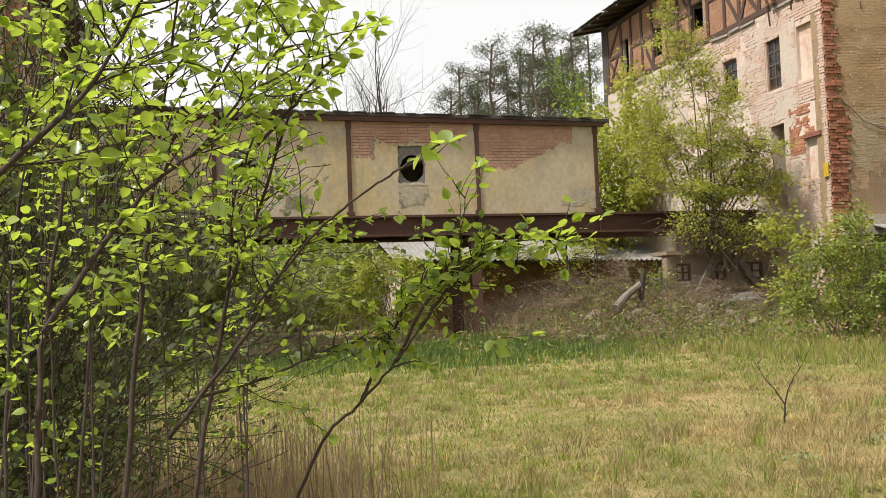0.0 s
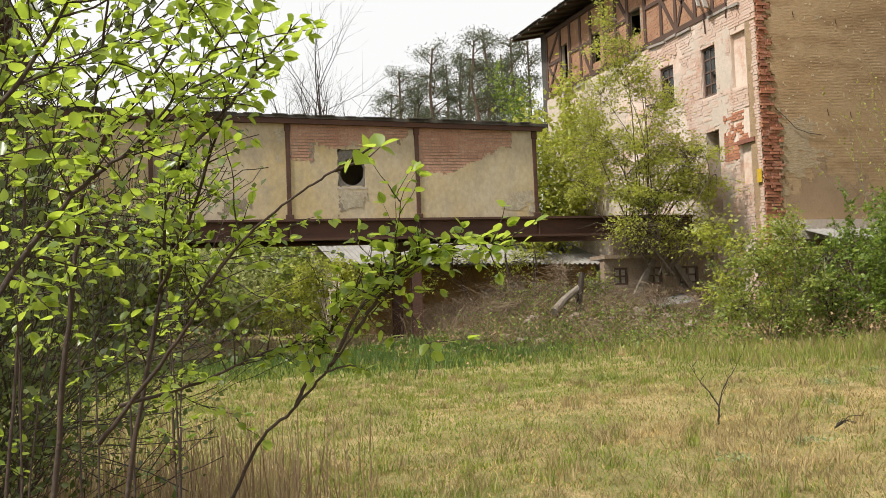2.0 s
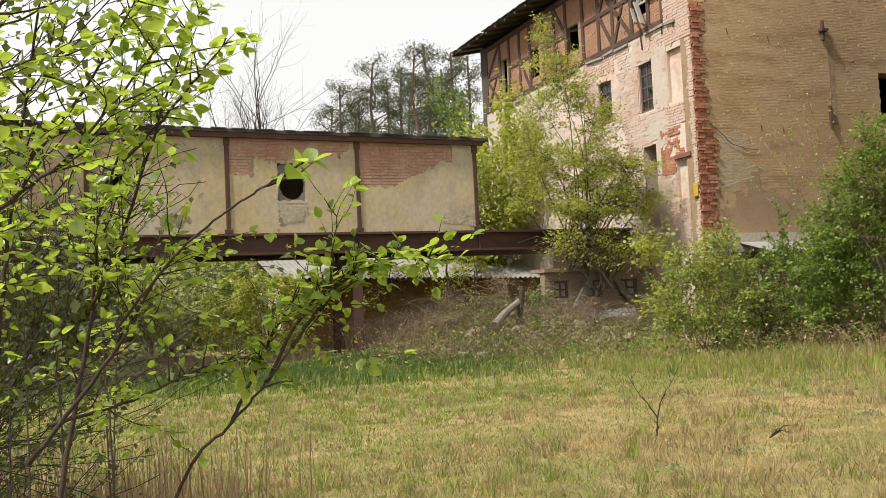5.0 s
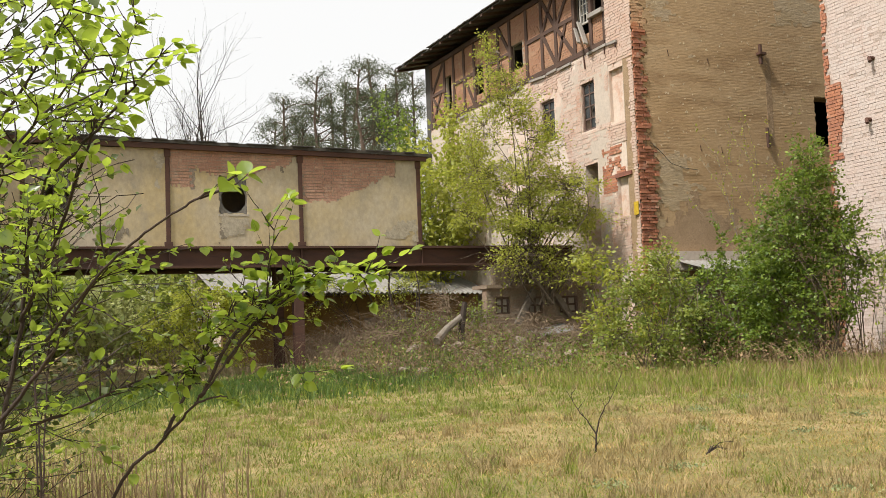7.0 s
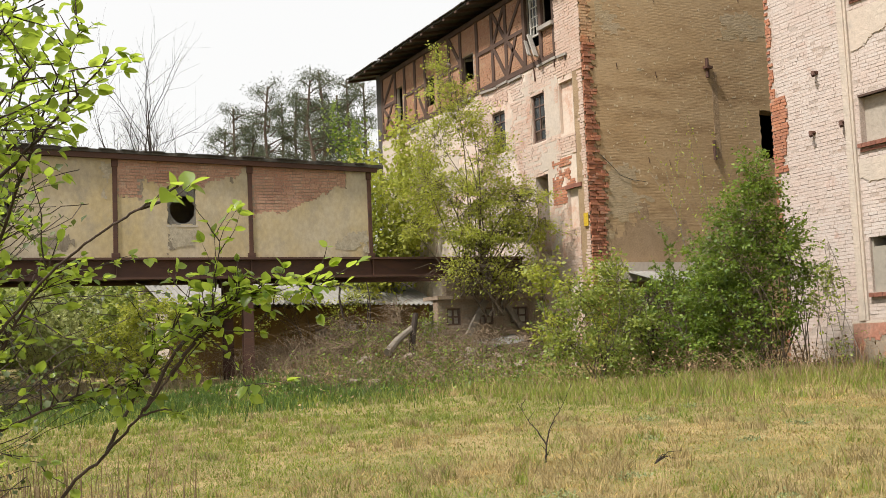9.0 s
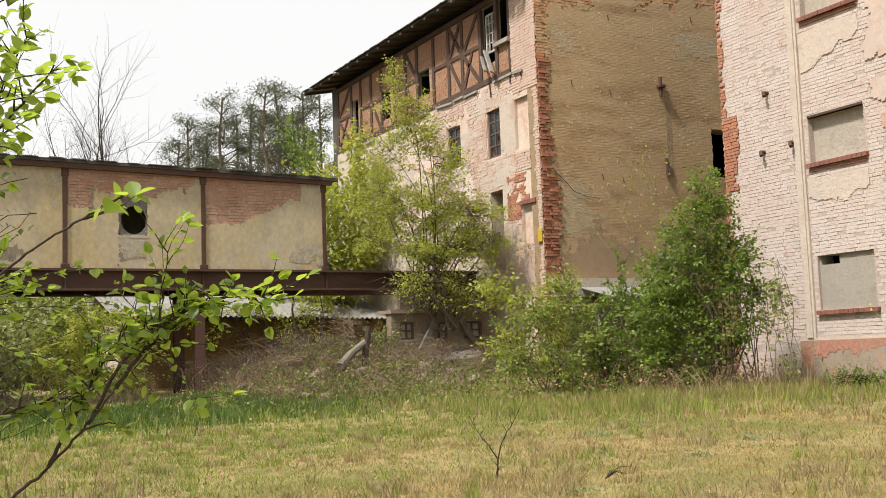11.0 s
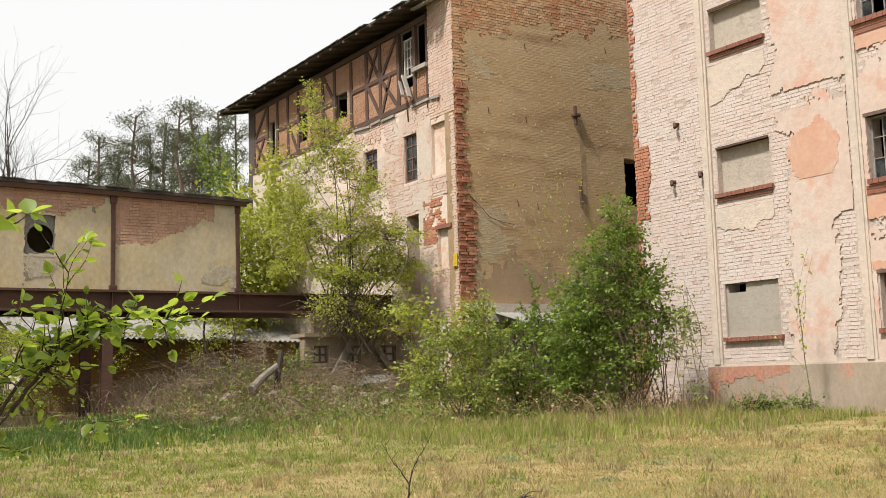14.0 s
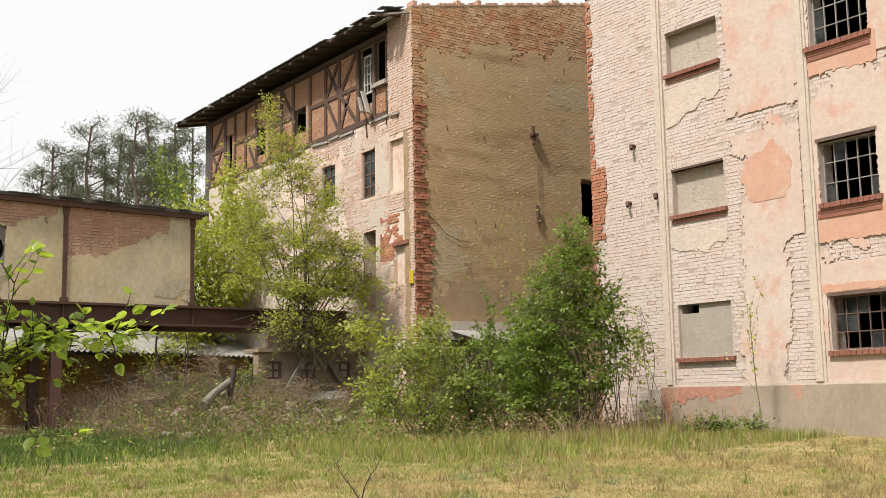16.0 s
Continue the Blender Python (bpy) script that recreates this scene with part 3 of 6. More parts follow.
niches = [(23.80, 24.68, 7.11, 8.53), (23.86, 24.50, 4.45, 5.55)]
g = Geo()
lf.wall(g, GY + 0.5, MILL_FAR, 0.2, 9.30, long_holes + niches, -0.42, 0.0)
for a, b, c, d in niches:
    lf.block(g, a, b, c, d, -0.42, -0.10)
g.make("long_wall", M_OLDWALL, mill, "peeling pinkish limewashed wall", weld=True)
gable_hole = (21.95, 23.2, 6.45, 7.87)
g = Geo()
gf_.wall(g, LX, 26.0, 0.2, 12.0, [gable_hole], -0.48, 0.0)
g.hexa([(LX, GY, 12.0), (26, GY, 12.0), (26, GY + 0.48, 12.0), (LX, GY + 0.48, 12.0), (LX, GY, 12.12), (26, GY, 14.2), (26, GY + 0.48, 14.2), (LX, GY + 0.48, 12.12)])
g.make("gable_wall", M_TANJOINT, mill, weld=True)
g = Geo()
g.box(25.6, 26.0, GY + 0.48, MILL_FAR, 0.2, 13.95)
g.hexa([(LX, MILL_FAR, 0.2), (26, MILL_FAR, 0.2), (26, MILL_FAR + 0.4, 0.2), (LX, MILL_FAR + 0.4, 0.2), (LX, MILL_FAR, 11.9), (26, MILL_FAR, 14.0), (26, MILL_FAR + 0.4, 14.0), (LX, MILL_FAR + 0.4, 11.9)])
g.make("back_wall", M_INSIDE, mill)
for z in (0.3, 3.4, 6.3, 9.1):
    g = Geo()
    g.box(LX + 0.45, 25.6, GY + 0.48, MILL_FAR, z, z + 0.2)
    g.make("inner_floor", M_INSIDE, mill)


def gable_bare(u, v):
    n = fbm(u, v, 1.1, 5.0)
    if v > 11.05 + 0.09 * (u - 15.9) + 0.75 * n:
        return True
    edge = 16.22 + 0.12 * n + (0.10 if int(v / 0.157) % 2 else 0.0) + (0.18 if v < 6.2 else 0.0)
    return u < edge


plaster(gf_, LX, 24.5, 0.4, 13.9, 0.075, lambda u, v: not gable_bare(u, v) and not (gable_hole[0] < u < gable_hole[1] and gable_hole[2] < v < gable_hole[3]) and v < 12.05 + (u - LX) * 0.205, 0.022, M_OCHRE, mill, "gable_render", "brown ochre render", 5.0)
tagged(plaster(gf_, 16.6, 22.6, 5.0, 11.0, 0.038, lambda u, v: fbm(u, v, 8.5, 7.0) > 0.66 and not gable_bare(u, v) and not (21.8 < u and v < 8.0), 0.003, M_FLAKE, mill, "lime_flaking", "", 5.5, 0.0225), kind="stuff")
tagged(plaster(gf_, 16.4, 22.8, 4.0, 11.2, 0.08, lambda u, v: fbm(u * 0.6, v * 1.5, 0.55, 31.0) > 0.42 and not gable_bare(u, v) and not (21.8 < u and v < 8.0), 0.004, M_GREYOCHRE, mill, "render_repair", "", 6.5, 0.024), kind="stuff")
# a browner coat low on the gable paints in both dirt and shade
tagged(plaster(gf_, 16.5, 22.8, 2.8, 5.4, 0.08, lambda u, v: v < 4.5 + 0.9 * fbm(u, v, 0.7, 41.0) and not gable_bare(u, v), 0.004, M_TANJOINT, mill, "dirt_and_shade_skirt", "render browned for dirt and shade at the gable's foot", 7.7, 0.024), kind="stuff")
brickwork(gf_, LX, 24.5, 9.4, 14.0, lambda u, v: gable_bare(u, v) and v < 12.02 + (u - LX) * 0.205, M_BUFF, mill, lambda u, v: 16.0 < u < 19.5 and v > 11.6, 0.014, 11)
brickwork(gf_, LX, 16.75, 0.6, 9.4, lambda u, v: gable_bare(u, v), M_RED, mill, lambda u, v: 4.2 < v < 8.6, 0.035, 12, 5.0)
# the ragged top of the gable
rng = random.Random(21)
g = Geo()
for k in range(60):
    u = LX + 0.05 + k * 0.15
    if rng.random() < 0.6:
        h = rng.choice((0.07, 0.07, 0.07, 0.15)) if fbm(u, 0, 1.2, 4) > 0 else 0.07
        gf_.block(g, u, u + 0.13, 12.1 + (u - LX) * 0.206, 12.12 + (u - LX) * 0.206 + h, -0.3, 0.01)
tagged(g.make("parapet_bricks", M_BOXBRICK, mill), kind="stuff")
# the brick pier at the corner of the long side, and scars of lost render
rng = random.Random(22)
brickwork(lf, GY + 0.0, 24.74, 8.7, 12.0, lambda u, v: True, M_MILLWASH, mill, lambda u, v: False, 0.014, 13)
g = Geo()
lf.block(g, GY + 0.48, 24.74, 9.30, 12.05, -0.42, 0.0)
lf.block(g, GY + 0.002, GY + 0.5, 0.2, 12.05, -0.02, -0.002)
g.make("corner_pier", M_MORTAR, mill)
brickwork(lf, GY, 23.95, 0.8, 8.7, lambda u, v: u < 23.72 + 0.12 * fbm(u, v, 2, 3) and not any(a < u < b and c < v < d for a, b, c, d in niches), M_MILLWASH, mill, lambda u, v: False, 0.016, 14)
brickwork(lf, 23.55, 25.2, 5.2, 6.5, lambda u, v: fbm(u, v, 0.9, 6) > -0.25 and not any(a < u < b and c < v < d for a, b, c, d in niches), M_RED, mill, lambda u, v: False, 0.02, 15)
brickwork(lf, 24.3, 29.4, 8.62, 9.28, lambda u, v: fbm(u, v, 0.8, 1) > -0.1, M_MILLWASH, mill, lambda u, v: False, 0.02, 16)
brickwork(lf, 23.95, 25.4, 3.0, 5.2, lambda u, v: fbm(u, v, 0.9, 21) > -0.35 and not any(a < u < b and c < v < d for a, b, c, d in niches), M_MILLWASH, mill, lambda u, v: False, 0.014, 26)
brickwork(lf, 23.95, 24.72, 6.5, 8.6, lambda u, v: not any(a - 0.03 < u < b + 0.03 and c - 0.03 < v < d + 0.03 for a, b, c, d in niches), M_MILLWASH, mill, lambda u, v: False, 0.016, 27)
brickwork(lf, 24.72, 29.4, 5.9, 8.6, lambda u, v: fbm(u, v, 0.7, 2) > -0.3 and not any(a - 0.02 < u < b + 0.02 and c < v < d for a, b, c, d in long_holes), M_MILLWASH, mill, lambda u, v: False, 0.016, 17)
plaster(lf, 24.7, MILL_FAR, 3.0, 9.2, 0.09, lambda u, v: fbm(u, v, 0.45, 12.0) > 0.0 and not any(a - 0.05 < u < b + 0.05 and c - 0.05 < v < d + 0.05 for a, b, c, d in long_holes + niches), 0.012, M_CREAM, mill, "limewash_coat", "flaking white limewash", 8.0)
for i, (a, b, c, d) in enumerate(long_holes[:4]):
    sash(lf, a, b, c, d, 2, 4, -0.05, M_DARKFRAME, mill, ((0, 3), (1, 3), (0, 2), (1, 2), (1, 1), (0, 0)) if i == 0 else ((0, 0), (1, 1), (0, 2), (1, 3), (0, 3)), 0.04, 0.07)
    # an added dark sheet stands for the unlit room behind each sash
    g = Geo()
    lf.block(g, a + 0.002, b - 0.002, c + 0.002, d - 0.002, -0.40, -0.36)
    g.make("window_gloom_sheet", M_INSIDE, mill, "dark sheet set in for the gloom behind the window")
g = Geo()
lf.block(g, 23.78, 24.55, 5.55, 5.66, -0.06, 0.05)
g.make("brick_lintel", M_RED_BAND, mill)
# half-timbered storey
TZ0, TZ1 = 9.36, 11.75
t_holes = [(24.82, 25.46, 10.36, 11.62), (25.56, 26.36, 9.9, 11.62), (29.7, 30.45, 9.9, 10.75), (32.6, 33.2, 9.75, 10.75), (35.3, 35.75, 9.75, 11.0)]
g = Geo()
lf.wall(g, 24.74, MILL_FAR, TZ0 - 0.06, TZ1, t_holes, -0.16, -0.05)
g.make("infill_wall", M_MORTAR, mill, weld=True)


def t_open(u, v):
    return any(a - 0.02 < u < b + 0.02 and c - 0.02 < v < d + 0.02 for a, b, c, d in t_holes)


tf = Face((LX + 0.05, 0, 0), (0, 1, 0), (-1, 0, 0))
brickwork(tf, 24.8, 37.1, TZ0, TZ1, lambda u, v: not t_open(u, v), M_INFILL, mill, lambda u, v: u < 28.5, 0.014, 18)
studs = (24.80, 25.51, 26.42, 27.5, 28.35, 29.35, 30.5, 31.35, 32.2, 33.25, 34.1, 35.0, 35.85, 37.1)
for u in studs:
    g = Geo()
    lf.block(g, u - 0.075, u + 0.075, TZ0 + 0.08, TZ1 - 0.02, -0.10, 0.006)
    g.make("timber_stud", M_TIMBER, mill, bevel=0.006)
for z in (TZ0 - 0.02, TZ1 - 0.08):
    g = Geo()
    lf.block(g, 24.8, MILL_FAR, z - 0.04, z + 0.12, -0.12, 0.03)
    g.make("timber_plate", M_TIMBER, mill, bevel=0.006)
for a, b in zip(studs, studs[1:]):
    m = (a + b) / 2
    if t_open(m, 10.55):
        continue
    g = Geo()
    lf.block(g, a + 0.075, b - 0.075, 10.5, 10.62, -0.10, 0.002)
    g.make("timber_rail", M_TIMBER, mill)
for u0, v0, u1, v1 in ((26.5, 9.5, 27.42, 10.5), (27.42, 9.5, 26.9, 10.5), (26.5, 11.6, 27.42, 10.6), (27.58, 9.5, 28.28, 10.5), (28.28, 10.65, 27.58, 11.6), (27.58, 10.65, 28.28, 11.6),
                       (35.95, 9.5, 37.0, 10.5), (37.0, 10.65, 35.95, 11.6), (37.0, 9.5, 36.2, 10.5), (33.35, 9.5, 34.0, 10.5), (30.58, 10.65, 31.3, 11.6)):
    g = Geo()
    g.bar(lf.p(u0, v0, -0.045), lf.p(u1, v1, -0.045), 0.12, 0.09, (0, 1, 0))
    g.make("timber_brace", M_TIMBER, mill)
sash(lf, 25.56, 26.1, 10.2, 11.35, 3, 4, -0.03, M_FRAME, mill, ((0, 0), (0, 1), (1, 1), (0, 2), (1, 2), (2, 2), (1, 3)), 0.025, 0.05)
g = Geo()
lf.block(g, 24.76, 25.5, 10.24, 10.36, -0.05, 0.10)
g.make("wooden_sill", M_GREYWOOD, mill)
# the broken ledge along the foot of the timber storey
rng = random.Random(31)
u = 24.15
while u < 37.2:
    w = rng.uniform(0.5, 1.3)
    if rng.random() < 0.7:
        g = Geo()
        g.bar(lf.p(u, 9.28 + rng.uniform(-0.09, 0.03), 0.05), lf.p(min(u + w * 0.9, 37.2), 9.28 + rng.uniform(-0.12, 0.03), 0.05), 0.07, 0.06, (0, 0, 1))
        g.make("ledge_board", M_GREYWOOD, mill)
    if rng.random() < 0.5:
        g = Geo()
        g.bar(lf.p(u + 0.1, 9.27, 0.05), lf.p(u + 0.1 + rng.uniform(-0.05, 0.05), 9.27 - rng.uniform(0.1, 0.42), 0.05), 0.03, 0.03, (0, 1, 0))
        g.make("iron_bracket", M_RUST, mill)
    u += w
g = Geo()
g.bar(lf.p(25.95, 10.25, 0.1), lf.p(25.3, 9.45, 0.3), 0.05, 0.14, (0, 1, 0))
g.bar(lf.p(26.2, 10.15, 0.08), lf.p(25.75, 9.6, 0.25), 0.04, 0.10, (0, 1, 0))
g.make("hanging_board", M_GREYWOOD, mill)
# roof: deck, rafters' ends, tiles along the eave
g = Geo()
ra, rb = 15.15, 26.2


def mill_roof(x):
    return 11.9 + (x - 15.15) * 0.205


g.hexa([(ra, 24.4, mill_roof(ra)), (rb, 24.4, mill_roof(rb)), (rb, 38.6, mill_roof(rb)), (ra, 38.6, mill_roof(ra)),
        (ra, 24.4, mill_roof(ra) + 0.06), (rb, 24.4, mill_roof(rb) + 0.06), (rb, 38.6, mill_roof(rb) + 0.06), (ra, 38.6, mill_roof(ra) + 0.06)])
roof = g.make("mill_roof", M_FELT, mill, "dark tiled roof with a ragged eave")
y = 24.0
while y < 38.5:
    g = Geo()
    g.hexa([(ra - 0.05, y, mill_roof(ra) - 0.09), (16.6, y, mill_roof(16.6) - 0.09), (16.6, y + 0.12, mill_roof(16.6) - 0.09), (ra - 0.05, y + 0.12, mill_roof(ra) - 0.09),
            (ra - 0.05, y, mill_roof(ra) - 0.004), (16.6, y, mill_roof(16.6) - 0.004), (16.6, y + 0.12, mill_roof(16.6) - 0.004), (ra - 0.05, y + 0.12, mill_roof(ra) - 0.004)])
    g.make("rafter_end", M_TIMBER, roof)
    y += 0.85
rng = random.Random(33)
for row in range(5):
    x = ra - 0.10 + row * 0.33
    y = 23.7 if row < 2 else 23.95
    while y < 38.6:
        if not (y < 27 and rng.random() < 0.35) and rng.random() < 0.95:
            g = Geo()
            z, dz = mill_roof(x) + 0.065, rng.uniform(0, 0.03)
            g.hexa([(x, y, z + dz), (x + 0.4, y, z + 0.10), (x + 0.4, y + 0.23, z + 0.10), (x, y + 0.23, z + dz * 0.5),
                    (x, y, z + 0.025 + dz), (x + 0.4, y, z + 0.125), (x + 0.4, y + 0.23, z + 0.125), (x, y + 0.23, z + 0.025 + dz * 0.5)])
            g.make("roof_tile", M_SLATE, roof)
        y += 0.245
g = Geo()
g.bar((15.5, 23.9, 11.83), (15.5, 24.9, 11.86), 0.12, 0.05, (1, 0, 0))
g.bar((16.1, 23.55, 12.0), (15.2, 23.8, 11.82), 0.10, 0.05, (0, 1, 0))
g.make("eave_board", M_GREYWOOD, roof)
# things on the gable
pipe = thing("drain_pipe", "broken rusty stub of drain pipe on the gable", "pipe")
g = Geo()
g.tube([gf_.p(20.08, 8.7, 0.09), gf_.p(20.08, 9.25, 0.09)], [0.05, 0.05], 8)
g.box(19.98, 20.2, GY - 0.2, GY - 0.02, 8.95, 9.02)
g.make("pipe_stub", M_RUST, pipe)
g = Geo()
g.tube([gf_.p(20.18, 6.35, 0.08), gf_.p(20.16, 6.9, 0.08)], [0.045, 0.045], 8)
g.make("pipe_foot", M_RUST, pipe)
tagged(plaster(gf_, 20.25, 20.45, 6.4, 8.9, 0.05, lambda u, v: fbm(u, v, 2, 4) > -0.5, 0.018, M_TANJOINT, mill, "pipe_scar", "brown scar where a pipe ran", 14.0, 0.012), kind="stuff")
cable = Geo()
cable.tube([gf_.p(16.3, 6.35, 0.05), gf_.p(16.6, 6.1, 0.07), gf_.p(16.9, 5.82, 0.06), gf_.p(17.3, 5.7, 0.06), gf_.p(17.75, 5.66, 0.05)], [0.008] * 5, 5)
tagged(cable.make("loose_cable", M_FELT), "loose black cable sagging on the gable", "cable")
for u, v in ((16.15, 9.55), (18.35, 10.9), (17.0, 8.9), (18.3, 8.75), (21.4, 11.2), (17.9, 6.35), (18.6, 6.3), (16.2, 11.9)):
    g = Geo()
    g.bar(gf_.p(u, v, 0.03), gf_.p(u + 0.02, v - 0.17, 0.04), 0.013, 0.013)
    tagged(g.make("wall_tie", M_RUST), "rusty iron wall tie in the gable", "wall tie", "wall ties")
g = Geo()
lf.block(g, 23.52, 23.72, 4.45, 4.80, 0.03, 0.055)
tagged(g.make("wall_marker", surface("yellow_paint", (0.62, 0.42, 0.02), (0.55, 0.36, 0.03), (0.40, 0.28, 0.05), 6, 30, 0.6, bump=0.2), bevel=0.006), "small yellow plate on the corner of the mill", "plate")
# lean-to at the foot of the gable
lean = thing("lean_to", "collapsed brick lean-to with a corrugated roof edge", "shed")
g = Geo()
g.box(16.0, 20.5, 22.1, 22.4, 0.2, 2.7)
g.make("wall", M_MORTAR, lean)
lnf = Face((0, 22.1, 0), (1, 0, 0), (0, -1, 0))
brickwork(lnf, 16.0, 20.5, 0.5, 2.7, lambda u, v: True, M_DARKBRICK, lean, lambda u, v: False, 0.014, 19)


def corrugated(name, x0, x1, y0, z0, y1, z1, parent, drop=0.0, pitch=0.177, amp=0.03):
    """A sheet whose waves run from (y0, z0) up to (y1, z1)."""
    n = max(2, int((x1 - x0) / pitch * 6))
    v, f = [], []
    for i in range(n + 1):
        x = x0 + (x1 - x0) * i / n
        w = amp * math.sin(2 * math.pi * (x - x0) / pitch)
        for y, z in ((y0, z0), (y1, z1)):
            v += [(x, y, z + w - drop * (i / n)), (x, y, z + w - 0.012 - drop * (i / n))]
        if i:
            a, b = (i - 1) * 4, i * 4
            f += [(a, b, b + 2, a + 2), (a + 1, a + 3, b + 3, b + 1), (a, a + 1, b + 1, b), (a + 2, b + 2, b + 3, a + 3)]
    q = Geo()
    q.v, q.f = v, f
    return q.make(name, M_ASBEST, parent)


corrugated("corrugated_sheet", 16.8, 19.6, 21.8, 2.86, 23.44, 3.25, lean)
g = Geo()
g.box(16.0, 20.6, 23.2, 23.46, 2.95, 3.45)
g.make("coping", M_CREAM, lean)

# ---- low annex under the end of the bridge ----
annex = thing("annex", "low brick annex with three small barred windows", "building")
AY = 26.0
af = Face((0, AY, 0), (1, 0, 0), (0, -1, 0))
wins = ((12.82, 13.24, 2.0, 2.46), (13.82, 14.26, 2.0, 2.46), (14.78, 15.36, 2.0, 2.46))
g = Geo()
af.wall(g, 12.55, 15.86, 0.6, 2.70, wins, -0.3, 0.0)
g.make("wall", M_ANNEX, annex, weld=True)
brickwork(af, 12.55, 15.8, 0.9, 2.62, lambda u, v: not any(a - 0.03 < u < b + 0.03 and c < v < d + 0.03 for a, b, c, d in wins), M_ANNEX, annex, lambda u, v: False, 0.012, 20)
for a, b, c, d in wins:
    sash(af, a, b, c, d, 2, 2, -0.05, M_DARKFRAME, annex, (), 0.045, 0.05)
    g = Geo()
    af.block(g, a, b, c, d, -0.16, -0.12)
    g.make("blind_board", M_GREYREND, annex, "pale board behind the bars")
g = Geo()
g.box(12.5, 15.86, AY - 0.12, AY + 0.8, 2.70, 2.80)
g.make("roof_slab", M_ANNEX, annex)
g = Geo()
g.box(13.1, 15.85, AY + 0.55, AY + 0.85, 2.82, 3.385)
g.make("bearing_wall", M_ANNEX, annex)
for x0, z0, x1, z1 in ((13.35, 1.7, 13.95, 2.66), (15.0, 1.9, 14.5, 2.66)):
    g = Geo()
    g.bar((x0, AY - 0.15, z0), (x1, AY - 0.12, z1), 0.16, 0.12)
    g.make("timber_strut", M_GREYBARK, annex)

# ---- long shed behind the bridge ----
shed = thing("shed", "long ochre shed with a corrugated cement roof", "shed")
SY = 33.0
sf = Face((0, SY, 0), (1, 0, 0), (0, -1, 0))
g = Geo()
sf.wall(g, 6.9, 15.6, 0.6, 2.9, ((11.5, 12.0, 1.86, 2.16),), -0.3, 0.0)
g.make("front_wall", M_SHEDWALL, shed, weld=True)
g = Geo()
g.box(6.9, 7.2, SY + 0.3, SY + 5, 0.6, 2.9)
g.box(6.9, 15.6, SY + 5, SY + 5.3, 0.6, 3.9)
g.make("end_wall", M_CREAM, shed)
corrugated("corrugated_roof", 6.5, 15.75, SY - 0.75, 3.06, SY + 5.4, 4.75, shed, 0.22)
for x in np.arange(6.9, 15.7, 0.9):
    g = Geo()
    g.bar((x, SY - 0.45, 2.98 - 0.024 * (x - 6.5)), (x, SY + 0.4, 3.2 - 0.024 * (x - 6.5)), 0.09, 0.11)
    g.make("rafter_end", M_TIMBER, shed)

# ---- the building that the bridge comes from ----
left = thing("brick_mill", "brick and plaster mill at the head of the bridge", "building")
ef = Face((-3.6, 0, 0), (0, 1, 0), (1, 0, 0))
g = Geo()
ef.wall(g, 22.0, 39.0, 0.1, 10.3, ((29.8, 31.0, 7.2, 9.2), (33.0, 34.2, 7.2, 9.2)), -0.5, 0.0)
g.make("side_wall", M_CORAL, left, weld=True)
g = Geo()
g.box(-12.0, -4.1, 22.0, 22.4, 0.1, 10.3)
g.box(-12.0, -4.1, 38.6, 39.0, 0.1, 10.3)
g.box(-12.4, -12.0, 22.0, 39.0, 0.1, 10.3)
g.make("outer_walls", M_SALMON, left)
brickwork(ef, 25.5, 27.2, 0.4, 10.2, lambda u, v: True, M_RED, left, lambda u, v: False, 0.05, 23)
g = Geo()
g.box(-12.4, -2.5, 21.6, 39.5, 10.3, 10.55)
g.make("eave", M_TIMBER, left)
g = Geo()
g.tube([(-3.45, 38.7, 0.8), (-3.45, 38.7, 10.3)], [0.09, 0.09], 8)
g.make("downpipe", M_FELT, left)

# ---- the limewashed brick factory ----
PX = 18.4
fac = thing("factory", "limewashed brick factory with salmon plaster and blind windows", "building")
pf = Face((PX, 0, 0), (0, 1, 0), (-1, 0, 0))
SILLS = (2.13, 5.33, 8.63)
BAY = (15.10, 16.72)
WBAY = (11.55, 12.80)
WINS = [(11.45, 12.70, 2.22, 3.27), (11.45, 12.74, 5.12, 6.36), (11.45, 12.76, 8.34, 9.55)]
BLIND = [(15.13, 16.62, 2.22, 3.42), (15.13, 16.62, 5.45, 6.46), (15.13, 16.62, 8.75, 9.70)]
VENT = (16.08, 16.58, 3.20, 3.40)
g = Geo()
pf.wall(g, 6.0, 19.27, 0.2, 13.5, WINS + BLIND, -0.45, 0.0)
g.make("front_wall", M_WASHJOINT, fac, weld=True)
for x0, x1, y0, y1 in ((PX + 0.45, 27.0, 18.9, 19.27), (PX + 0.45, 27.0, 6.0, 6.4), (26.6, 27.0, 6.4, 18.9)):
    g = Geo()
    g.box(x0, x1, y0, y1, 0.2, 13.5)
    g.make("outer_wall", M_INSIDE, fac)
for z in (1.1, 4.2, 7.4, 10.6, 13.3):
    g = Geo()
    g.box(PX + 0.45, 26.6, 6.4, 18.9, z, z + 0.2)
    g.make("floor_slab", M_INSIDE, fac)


def in_any(u, v, rects, m=0.0):
    return any(a - m < u < b + m and c - m < v < d + m for a, b, c, d in rects)


def on_pilaster(u):
    return 16.76 < u < 17.02 or 12.84 < u < 13.10


